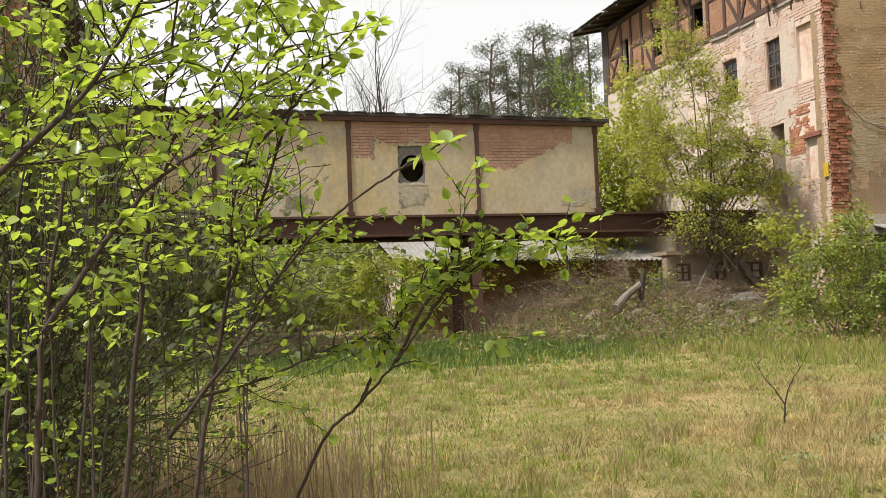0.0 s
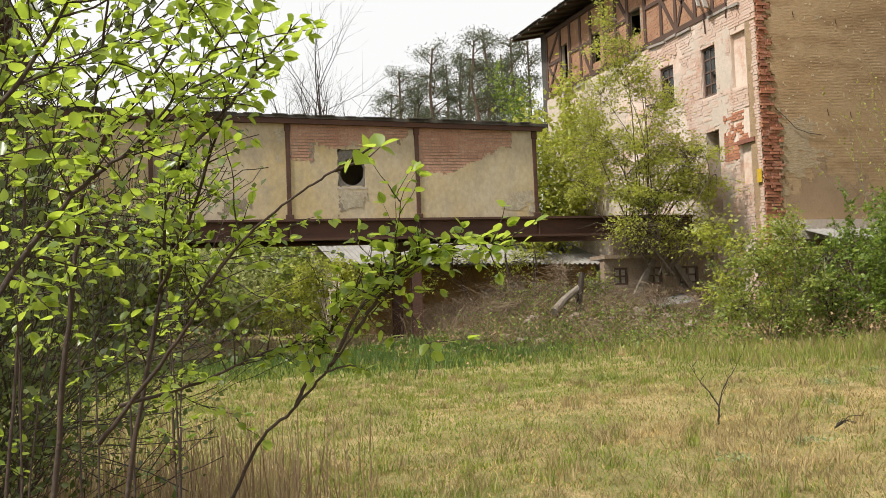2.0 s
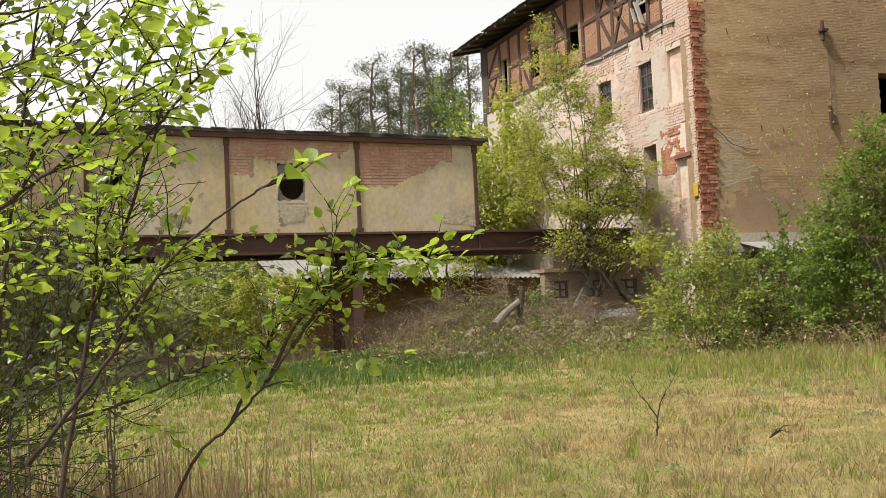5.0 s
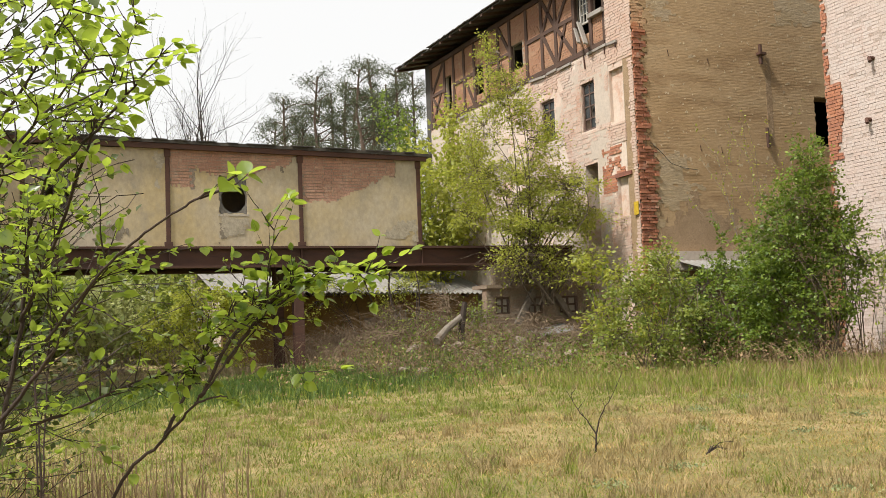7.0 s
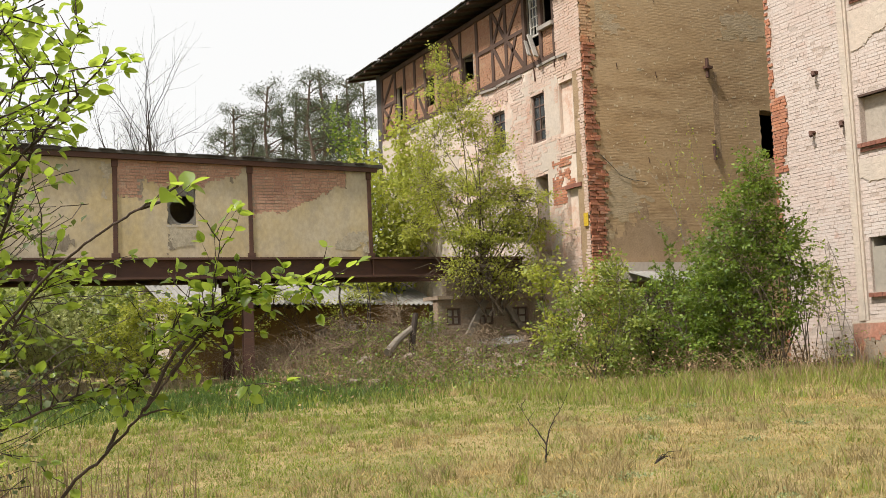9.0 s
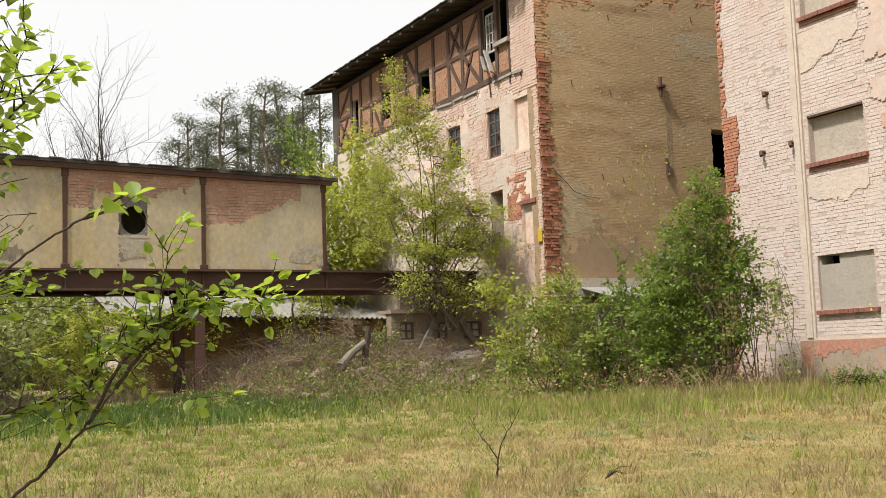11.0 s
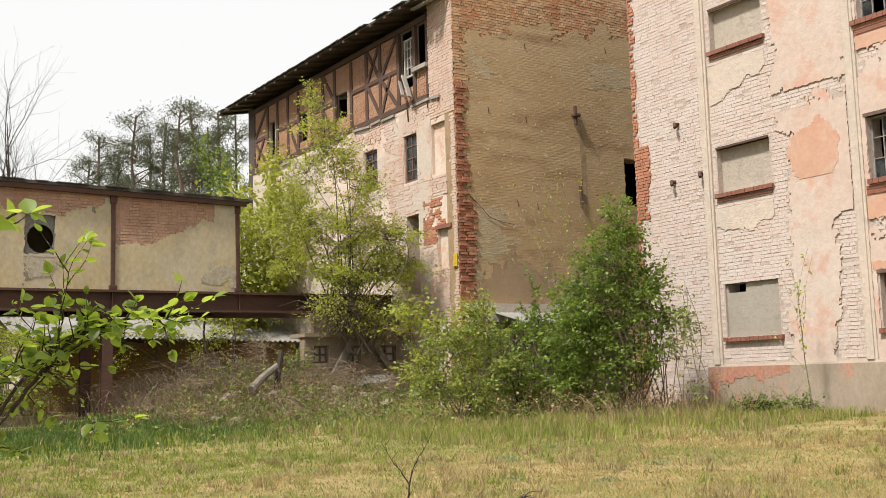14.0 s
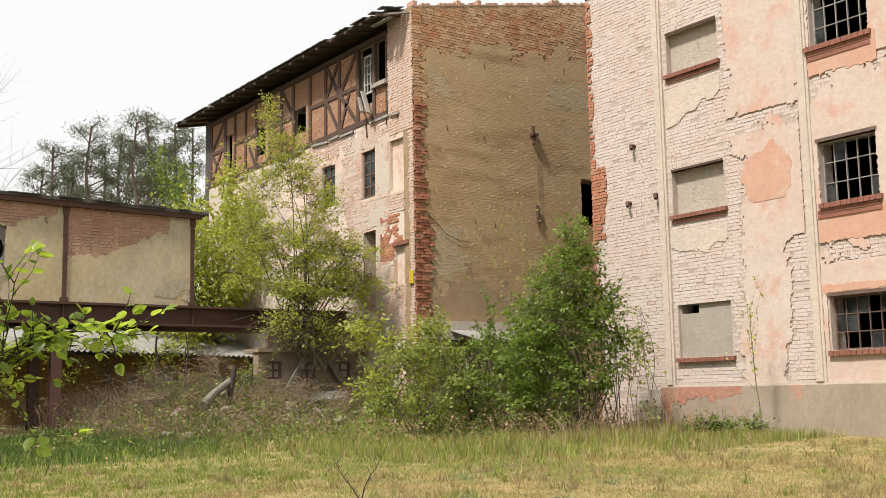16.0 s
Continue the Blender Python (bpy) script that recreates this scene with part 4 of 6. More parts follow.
def salmon_coat(u, v):
    n = 0.35 * fbm(u, v, 0.9, 17.0) + 0.10 * fbm(u, v, 4.0, 3.0)
    if in_any(u, v, WINS + BLIND, 0.02) or v < 1.62 or on_pilaster(u) or u > 15.05:
        return False
    if u < 12.84:
        return not (1.0 < v - 2.9 < 1.8 and n > -0.05) and not (7.2 < v < 7.9 and n > 0.02) and n < 0.3
    # the strip between blind bay and pilaster
    low = 13.65 - (v - 2.4) * 0.1 + n * 0.8
    if v < 4.6:
        return low < u < 14.75 + n * 0.6
    if v < 7.35:
        return 13.12 < u < 14.7 + n and not (v > 6.9 and n > 0.0)
    return u < 14.95 + n * 0.6 and n < 0.22


plaster(pf, 9.0, 15.08, 1.6, 12.0, 0.05, salmon_coat, 0.03, M_SALMON, fac, "salmon_coat", "peeling salmon plaster", 9.0)
coral = plaster(pf, 11.3, 12.82, 3.3, 8.4, 0.05, lambda u, v: (4.35 < v < 5.0 or 7.75 + 0.1 * fbm(u, v, 1, 2) < v < 8.3 or 3.35 < v < 3.5) and not in_any(u, v, WINS, 0.03), 0.04, M_CORAL, fac, "coral_coat", "coral plaster below the windows", 4.0)
tagged(coral, kind="stuff")
plaster(pf, 13.3, 14.7, 5.4, 6.7, 0.05, lambda u, v: ((u - 14.0) / 0.62) ** 2 + ((v - 5.95) / 0.6) ** 2 < 1 + 0.6 * fbm(u, v, 1.5, 5), 0.038, M_CORAL, fac, "coral_patch", "", 6.0)
plaster(pf, 15.1, 16.72, 6.5, 8.4, 0.05, lambda u, v: v > 7.75 + 0.35 * fbm(u, v, 0.8, 4) - 0.25 * (u - 15.9) or (5.0 > v), 0.022, M_CREAM, fac, "blind_bay_coat", "", 7.0)
plaster(pf, 15.1, 16.72, 4.2, 5.1, 0.05, lambda u, v: v > 4.62 + 0.3 * fbm(u, v, 1.0, 8), 0.022, M_CREAM, fac, "blind_bay_coat", "", 7.5)
# blind windows
for i, (a, b, c, d) in enumerate(BLIND):
    g = Geo()
    if i == 0:
        pf.wall(g, a, b, c, d, [VENT], -0.45, -0.07)
    else:
        pf.block(g, a, b, c, d, -0.45, -0.16)
    g.make("blind_window", M_DARKREND if i == 0 else M_BLIND, fac, "rendered-up window")
    # sill: a row of brick headers and bands under it
    n = int((b - a + 0.16) / 0.125)
    for k in range(n):
        g = Geo()
        u = a - 0.08 + k * 0.125
        pf.block(g, u, u + 0.115, c - 0.10, c - 0.01, -0.08, 0.10)
        g.make("sill_brick", M_RED_BAND, fac)
    if i:
        for z in (0.19,):
            g = Geo()
            pf.block(g, a - 0.02, b + 0.02, c - z, c - z + 0.06, -0.02, 0.045)
            g.make("brick_band", M_RED_BAND, fac)
    g = Geo()
    pf.block(g, a, b, d, d + 0.05, -0.1, 0.03)
    if i:
        g.make("lintel_edge", M_TIMBER, fac)
# steel windows
panes = [((0, 2), (2, 2), (3, 2), (3, 1), (1, 0), (4, 1), (0, 0)), ((0, 0), (3, 2), (4, 0)), ((4, 0), (4, 1), (1, 2))]
for i, (a, b, c, d) in enumerate(WINS):
    sash(pf, a, b, c, d, 5, 3, -0.14, M_STEELBAR if i else M_DARKFRAME, fac, panes[i], 0.019, 0.035)
    n = int((b - a + 0.2) / 0.125)
    for k in range(n):
        g = Geo()
        u = a - 0.08 + k * 0.125
        pf.block(g, u, u + 0.115, c - 0.11, c - 0.01, -0.10, 0.11)
        g.make("sill_brick", M_RED_BAND, fac)
    for z in (0.20, 0.30)[: 2 if i else 0]:
        g = Geo()
        pf.block(g, a - 0.05, b + 0.06, c - z, c - z + 0.065, -0.02, 0.06)
        g.make("brick_band", M_RED_BAND, fac)
    g = Geo()
    pf.block(g, a - 0.04, b + 0.04, d, d + 0.07, -0.1, 0.036)
    g.make("window_head", M_DARKFRAME, fac)
for a, b in ((16.76, 17.02), (12.84, 13.10)):
    g = Geo()
    pf.block(g, a, b, 1.62, 13.4, -0.02, 0.06)
    pf.block(g, a + 0.05, b - 0.05, 1.62, 13.4, 0.05, 0.10)
    g.make("pilaster_strip", M_CREAM, fac, "pale rendered pilaster strip", bevel=0.01)
g = Geo()
pf.block(g, 6.0, 17.2, 0.0, 1.58, -0.02, 0.09)
g.make("plinth", M_PLINTH, fac, "grey rendered plinth stained red", bevel=0.015)
g = Geo()
pf.block(g, 6.0, 17.2, 1.58, 1.625, -0.02, 0.07)
g.make("plinth_ledge", M_CREAM, fac)
plaster(pf, 14.9, 17.15, 1.1, 1.57, 0.05, lambda u, v: v > 1.42 - 0.22 * max(0.0, min(1.0, (u - 15.0))) + 0.25 * fbm(u, v, 1.4, 2), 0.004, M_REDSTAIN, fac, "red_paint_remnant", "faded red paint on the plinth", 3.0, 0.092)
for u, v in ((17.75, 7.3), (17.95, 5.95), (17.05, 6.0)):
    g = Geo()
    g.tube([pf.p(u, v, -0.02), pf.p(u, v, 0.14), pf.p(u - 0.06, v - 0.10, 0.17)], [0.05, 0.04, 0.045], 7)
    tagged(g.make("wall_anchor", M_RUST), "rusty iron anchor stub in the limewashed wall", "wall anchor", "wall anchors")


def washed(u, v):
    return not salmon_coat(u, v) and not in_any(u, v, WINS + BLIND, 0.015) and not on_pilaster(u) and v > 1.64 and not red_edge(u, v)


g = Geo()
pf.block(g, 17.86, 18.02, 2.42, 2.70, 0.0, 0.12)
tagged(g.make("junction_box", M_PATCH, bevel=0.012), "small pale junction box on the factory wall", "junction box")


def red_edge(u, v):
    return u > 19.10 + 0.12 * fbm(u, v, 1.2, 3) - (0.30 if 5.2 < v + 0.3 * fbm(u, v, 1, 1) < 7.0 else 0.0)


brickwork(pf, 18.5, 19.26, 0.5, 12.5, red_edge, M_RED, fac, lambda u, v: False, 0.03, 24)
brickwork(pf, 9.5, 19.2, 0.5, 12.5, lambda u, v: (washed(u, v) if v > 1.64 else u > 17.2), M_WASHED, fac, lambda u, v: 15.1 < u < 16.75 and (6.5 < v < 8.5 or v < 2.1), 0.004, 25, 0.8)


# ---- plants ----
EYE = Vector((0, 0, 1.5))
L_HERB = leaf_material("herb_leaf", (0.16, 0.20, 0.09), (0.28, 0.32, 0.17), (0.26, 0.32, 0.14), 0.2, 0.8)
# leaf tones lowered to hold the shade inside a thicket
L_UNDER = leaf_material("shade_toned_leaf", (0.04, 0.062, 0.015), (0.13, 0.165, 0.036), (0.17, 0.22, 0.04), 0.32)
HALF = ((0.17, 0.04, 0.03), (0.31, 0.20, 0.06), (0.375, 0.42, 0.06), (0.34, 0.64, 0.03), (0.205, 0.84, -0.03))
LEAF_LONG = np.array([(0, 0.06, 0)] + list(HALF) + [(0, 1.05, -0.12)] + [(-x, y, z) for x, y, z in HALF[::-1]] + [(0, 0.45, -0.035)])
LEAF_LONG_F = tuple((i, (i + 1) % 12, 12) for i in range(12))
LEAF_SHORT = np.array([(0, 0, 0), (0.34, 0.5, 0.08), (0, 1.0, -0.05), (-0.34, 0.5, 0.08)])
LEAF_SHORT_F = ((0, 1, 2), (0, 2, 3))


def leaves(name, at, size, material, parent, rs, detailed=False, dirs=None, droop=0.3, narrow=1.0, flat=0.5):
    """A crown of single leaves at the given places, each its own small folded blade."""
    at = np.asarray(at, float)
    n = len(at)
    shape, fs = (LEAF_LONG, LEAF_LONG_F) if detailed else (LEAF_SHORT, LEAF_SHORT_F)
    d = rs.normal(size=(n, 3)) if dirs is None else np.asarray(dirs, float) + rs.normal(size=(n, 3)) * 0.35
    d[:, 2] -= droop
    d /= np.linalg.norm(d, axis=1)[:, None] + 1e-9
    up = rs.normal(size=(n, 3)) * flat
    up[:, 2] += 1.0
    s = np.cross(d, up)
    s /= np.linalg.norm(s, axis=1)[:, None] + 1e-9
    t = np.cross(s, d)
    sz = size * rs.uniform(0.45, 1.3, n)
    v = (at[:, None] + (s[:, None] * shape[None, :, :1] * narrow + d[:, None] * shape[None, :, 1:2] + t[:, None] * shape[None, :, 2:]) * sz[:, None, None]).reshape(-1, 3)
    k = len(shape)
    f = (np.arange(n)[:, None, None] * k + np.array(fs)[None]).reshape(-1, 3)
    me = bpy.data.meshes.new(name)
    me.vertices.add(len(v))
    me.vertices.foreach_set("co", v.ravel())
    me.loops.add(f.size)
    me.loops.foreach_set("vertex_index", f.ravel().astype(np.int32))
    me.polygons.add(len(f))
    me.polygons.foreach_set("loop_start", np.arange(0, f.size, 3, dtype=np.int32))
    me.polygons.foreach_set("loop_total", np.full(len(f), 3, dtype=np.int32))
    me.update()
    me.validate()
    me.materials.append(material)
    ob = new(name, me)
    ob.parent = parent
    return ob


def grow(g, sites, p, d, length, radius, level, rng, levels=2, wander=0.18, lift=0.05, kids=5, spread_=0.8, leafy=0.05, first=0.25, sides=4):
    """A limb that bends as it goes, with side shoots; leaf places gather along the last shoots."""
    steps = 5 if level < levels else 4
    pts, rad = [p.copy()], [radius]
    d = d.normalized()
    born = []
    for i in range(steps):
        d = (d + Vector((rng.gauss(0, wander), rng.gauss(0, wander), rng.gauss(0, wander) + lift))).normalized()
        q = pts[-1] + d * (length / steps)
        pts.append(q)
        rad.append(max(radius * (1 - (i + 1) / (steps + 0.6)), 0.0025))
        born.append((q, d.copy(), (i + 1) / steps))
    g.tube(pts, rad, sides if level else sides + 2)
    if level >= levels - 1:
        n = max(2, int(length / leafy))
        for k in range(n):
            s = rng.uniform(0.1, 1.0) * steps
            i = min(int(s), steps - 1)
            sites.append(pts[i].lerp(pts[i + 1], s - i) + Vector((rng.gauss(0, 0.02), rng.gauss(0, 0.02), rng.gauss(0, 0.02))))
    if level < levels:
        for k in range(kids):
            s = first + (1 - first) * (k + rng.random()) / kids
            i = min(int(s * steps), steps - 1)
            base = pts[i].lerp(pts[i + 1], s * steps - i)
            side = Vector((rng.gauss(0, 1), rng.gauss(0, 1), rng.gauss(0, 0.6)))
            dd = (born[i][1] + side.normalized() * spread_).normalized()
            grow(g, sites, base, dd, length * rng.uniform(0.35, 0.6) * (1.15 - 0.5 * s), rad[i] * 0.55, level + 1, rng, levels, wander, lift, kids, spread_, leafy, first, 3)


def shrub(name, label, x, y, stems, height, lean, bark, leaf, size, seed, category="shrub", levels=2, kids=5, leafy=0.05, radius=0.03, spread_=0.8, base=0.25, first=0.25, wander=0.16, lift=0.04, puff=0, group="", root=None):
    rng, rs = random.Random(seed), np.random.RandomState(seed)
    top = thing(name, label, category, group)
    g, sites = Geo(), []
    for k in range(stems):
        a = 2 * math.pi * (k + rng.random() * 0.7) / stems
        p = Vector((x + math.cos(a) * base * rng.random(), y + math.sin(a) * base * rng.random(), 0))
        p.z = lie(p.x, p.y) - 0.1 if root is None else root
        tilt = lean * rng.uniform(0.3, 1.0)
        d = Vector((math.cos(a) * tilt, math.sin(a) * tilt, 1))
        grow(g, sites, p, d, height * rng.uniform(0.75, 1.05), radius * rng.uniform(0.7, 1.1), 0, rng, levels, wander, lift, kids, spread_, leafy, first)
    g.make("trunk", bark, top)
    at = np.array([tuple(s) for s in sites])
    if puff:
        at = np.concatenate([at] + [at + rs.normal(size=at.shape) * size * 1.6 for _ in range(puff)])
    leaves("crown", at, size, leaf, top, rs)
    return len(at)


def seen_at(az, el, dist):
    a, e = radians(az), radians(el)
    return EYE + Vector((math.sin(a) * math.cos(e), math.cos(a) * math.cos(e), math.sin(e))) * dist


def along(pts, n):
    """Points on a smooth line through pts."""
    q = [pts[0]] + list(pts) + [pts[-1]]
    out = []
    for i in range(1, len(q) - 2):
        for k in range(n):
            t = k / n
            a, b, c, d = q[i - 1], q[i], q[i + 1], q[i + 2]
            out.append(0.5 * ((2 * b) + (c - a) * t + (2 * a - 5 * b + 4 * c - d) * t * t + (3 * b - a - 3 * c + d) * t ** 3))
    out.append(pts[-1])
    return out


# the hazel that fills one side of the view: stems as (rooted, radius, leafy from, (bearing, height angle, distance)...)
STEMS = (
    (1, 0.0085, 0.25, ((-7.2, -12, 2.0), (-6.4, 0, 2.0), (-4.5, 12, 2.0), (-2.5, 20, 2.0))),
    (1, 0.0095, 0.25, ((-3.0, -12, 2.2), (-1.7, 1.4, 2.15), (-0.9, 8, 2.1), (0.8, 19, 2.0))),
    (1, 0.0085, 0.25, ((0.2, -12, 2.3), (2.6, 1.4, 2.25), (3.2, 6.5, 2.2), (6.0, 14.5, 2.1))),
    (0, 0.0065, 0.0, ((-6.5, -0.5, 1.75), (-2.0, 6, 1.8), (2.0, 9.5, 1.8), (6.4, 15, 1.8))),
    (0, 0.0060, 0.0, ((-9.0, 7, 1.5), (-4, 12, 1.5), (-0.5, 18, 1.5))),
    (0, 0.0060, 0.3, ((-0.5, -6, 2.2), (3.5, -1.0, 2.1), (5.5, 2.4, 2.0), (7.2, 4.6, 1.95))),
    (0, 0.0050, 0.2, ((0.5, -4.2, 2.2), (4.5, -3.2, 2.2), (8.0, -1.8, 2.2), (10.6, -1.4, 2.2))),
    (1, 0.0066, 0.86, ((0.8, -22, 2.4), (4.3, -13.5, 2.32), (7.0, -7.2, 2.25), (9.4, -4.7, 2.18), (11.3, -2.7, 2.12), (13.5, 0.2, 2.08), (15.2, 2.0, 2.06))),
    (0, 0.0050, 0.30, ((12.6, -1.0, 2.1), (15.2, 2.2, 2.06), (18.1, 3.5, 2.05), (21.0, 3.3, 2.05))),
    (0, 0.0050, 0.25, ((11.3, -2.7, 2.12), (12.9, 0.2, 2.1), (14.8, 2.3, 2.07), (17.0, 3.2, 2.05))),
    (0, 0.0050, 0.30, ((9.4, -4.7, 2.2), (10.8, -2.0, 2.2), (11.8, 0.0, 2.16), (13.0, 1.6, 2.15))),
    (0, 0.0030, 0.50, ((11.0, -3.0, 2.12), (12.3, -2.7, 2.1), (13.2, -3.0, 2.1))),
    (0, 0.0026, 0.30, ((4.0, 0.5, 1.6), (7.0, 4.0, 1.35), (9.8, 6.3, 1.2), (11.8, 7.5, 1.15), (14.0, 8.8, 1.12))),
    (0, 0.0046, 0.20, ((4.4, 9.0, 2.0), (7.2, 12.0, 1.95), (9.9, 15.2, 1.9))),
    (1, 0.0080, 0.25, ((-9.5, -12, 1.7), (-9.0, 2, 1.7), (-8.2, 18, 1.7))),
    (1, 0.0075, 0.25, ((-5.2, -12, 2.6), (-4, 3, 2.6), (-3.5, 18, 2.6))),
    (1, 0.0070, 0.25, ((-8.4, -12, 2.4), (-7.8, 4, 2.4), (-5.5, 17, 2.4))),
    (0, 0.0050, 0.1, ((-0.9, 8, 2.1), (2.5, 12.5, 2.0), (5.5, 17.5, 1.9))),
    (0, 0.0050, 0.1, ((2.6, 1.5, 2.25), (4.5, 6.0, 2.1), (6.5, 12.0, 2.0), (8.6, 16.9, 2.0))),
)
hazel = thing("hazel_bush", "hazel bush in fresh bright green spring leaf", "shrub")
rng, rs = random.Random(71), np.random.RandomState(71)
sites, dirs = [], []
more = []
for k in range(20):
    a0, d0 = rng.uniform(-12, 3.5), rng.uniform(2.4, 3.8)
    tilt = rng.uniform(-2, 4)
    more.append((1, 0.0045, 0.35, ((a0, -12, d0), (a0 + tilt * 0.3, -4, d0), (a0 + tilt * 0.7, rng.uniform(1, 4), d0), (a0 + tilt, rng.uniform(5, 14), d0))))


def twig(g, p, d, length, r, leaf_gap, rng, depth=0):
    pts, n = [p], max(3, int(length / 0.021))
    flip = 1
    for k in range(n):
        d = (d + Vector((rng.gauss(0, 0.13), rng.gauss(0, 0.13), rng.gauss(0.015, 0.10)))).normalized()
        q = pts[-1] + d * (length / n)
        pts.append(q)
        if (q - EYE).length > 0.95:
            side = d.cross(Vector((0, 0, 1)) + Vector((rng.gauss(0, 0.3), rng.gauss(0, 0.3), 0))).normalized() * flip
            flip = -flip
            sites.append(tuple(q))
            dirs.append(tuple(d * 0.6 + side * 0.9))
        if depth == 0 and length > 0.09 and rng.random() < 0.22:
            twig(g, q, (d + Vector((rng.gauss(0, 0.7), rng.gauss(0, 0.7), rng.gauss(0.1, 0.5)))).normalized(), length * rng.uniform(0.3, 0.55), r * 0.7, leaf_gap, rng, 1)
    for _ in range(2):
        sites.append(tuple(pts[-1]))
        dirs.append(tuple(d + Vector((rng.gauss(0, 0.5), rng.gauss(0, 0.5), rng.gauss(0, 0.3)))))
    g.tube(pts, [r * (1 - 0.75 * i / n) for i in range(n + 1)], 4)


for rooted, r, leafy, ctrl in STEMS + tuple(more):
    pts = [seen_at(*c) for c in ctrl]
    if rooted:
        f = pts[0]
        s = pts[1]
        k = 0.85 * min(5.5, (f.z - lie(f.x, f.y)) / max(0.1, s.z - f.z))
        pts.insert(0, Vector((f.x - (s.x - f.x) * k, f.y - (s.y - f.y) * k, lie(f.x, f.y) - 0.05)))
    line = along(pts, 8)
    g = Geo()
    n = len(line)
    wob = min(0.002, r * 0.22)
    line = [q + Vector((rng.gauss(0, wob), rng.gauss(0, wob), rng.gauss(0, wob))) for q in line]
    g.tube(line, [max(r * (0.85 - 0.7 * i / n), 0.0013) for i in range(n)], 7)
    bushy = 0.62 if ctrl[-1][0] < 1.5 else 1.0
    for i in range(n - 1):
        share = i / n
        if share < leafy or line[i].z < 0.75:
            continue
        low = line[i].z < 1.40
        for _ in range(1 if low or r < 0.005 else 2):
            if rng.random() < (0.08 if r < 0.004 else 0.55 if low else 0.72) * bushy:
                axis = (line[i + 1] - line[i]).normalized()
                side = Vector((rng.gauss(0.1, 1), rng.gauss(0, 0.8), rng.gauss(0.2, 0.7))).normalized()
                twig(g, line[i], (axis * 0.75 + side).normalized(), rng.uniform(0.07, 0.24) * (0.8 if low else 1.0) * (0.38 if r < 0.0052 else 1), 0.0019, 0.04, rng)
    for i in range(max(2, n - 7), n):
        for _ in range(2 if r > 0.004 else 1):
            sites.append(tuple(line[i]))
            dirs.append((rng.gauss(0, 1), rng.gauss(0, 1), rng.gauss(0, 0.4)))
    g.make("stem", M_HAZELBARK, hazel, smooth=True)
leaves("foliage", sites, 0.0225, L_NEAR, hazel, rs, True, dirs, 0.12, 1.0, 0.42)

def sprays(name, label, category, root, blobs, bark, leaf, size, seed, per=22, stems=6, thick=0.03, reach=0.55, bare=0.0, droop=0.1, group=""):
    """A plant whose crown is made of leafy sprays: stems run from the root into each mass (x, y, z, rx, ry, rz, sprays)."""
    rng, rs = random.Random(seed), np.random.RandomState(seed)
    top = thing(name, label, category, group)
    g, at, dirs = Geo(), [], []
    root = Vector(root)
    total = sum(b[6] for b in blobs)
    for x, y, z, rx, ry, rz, count in blobs:
        c = Vector((x, y, z))
        mine = []
        for k in range(max(1, round(stems * count / total))):
            foot = root + Vector((rng.gauss(0, 0.16), rng.gauss(0, 0.16), 0))
            e = c + Vector((rng.gauss(0, 0.35) * rx, rng.gauss(0, 0.35) * ry, rng.uniform(0.0, 0.7) * rz))
            mid = foot.lerp(e, 0.5) + Vector((rng.gauss(0, 0.08), rng.gauss(0, 0.08), 0.10)) * (e - foot).length
            line = along([foot, mid, e], 5)
            r = thick * rng.uniform(0.6, 1.0)
            g.tube(line, [max(0.005, r * (1 - 0.8 * i / len(line))) for i in range(len(line))], 5)
            mine.append(line)
        for k in range(count):
            o = Vector(rs.normal(size=3)).normalized()
            rad = rng.uniform(0.3, 1.0) ** 0.6 * (1.0 + 0.25 * noise.noise(o * 2.0 + c))
            q = c + Vector((o.x * rx, o.y * ry, o.z * rz)) * rad
            line = rng.choice(mine)
            base = min(line[2:], key=lambda p: (p - q).length + rng.uniform(0, 0.3))
            way = (q - base).normalized() * 0.8 + o * 0.6 + Vector((rng.gauss(0, 0.3), rng.gauss(0, 0.3), rng.gauss(0.15, 0.25)))
            way.normalize()
            length = reach * rng.uniform(0.6, 1.25)
            s0, s1 = q - way * length * 0.4, q + way * length * 0.6 + Vector((0, 0, -droop * length))
            g.tube([base, base.lerp(s0, 0.6) + Vector((0, 0, 0.03)), s0, q, s1], [0.008, 0.006, 0.005, 0.004, 0.002], 3)
            if rng.random() < bare:
                continue
            n = int(per * rng.uniform(0.5, 1.4))
            for i in range(n):
                h = (i + rng.random()) / n
                p = s0.lerp(q, h * 2) if h < 0.5 else q.lerp(s1, h * 2 - 1)
                off = Vector((rng.gauss(0, 1), rng.gauss(0, 1), rng.gauss(0, 0.5))) * length * 0.14
                at.append(tuple(p + off))
                dirs.append(tuple(off.normalized() + way * 0.5))
    g.make("trunk", bark, top)
    leaves("crown", at, size, leaf, top, rs, False, dirs, 0.25, 1.0, 0.7)
    return top


def ground_at(x, y):
    return (x, y, lie(x, y) - 0.1)


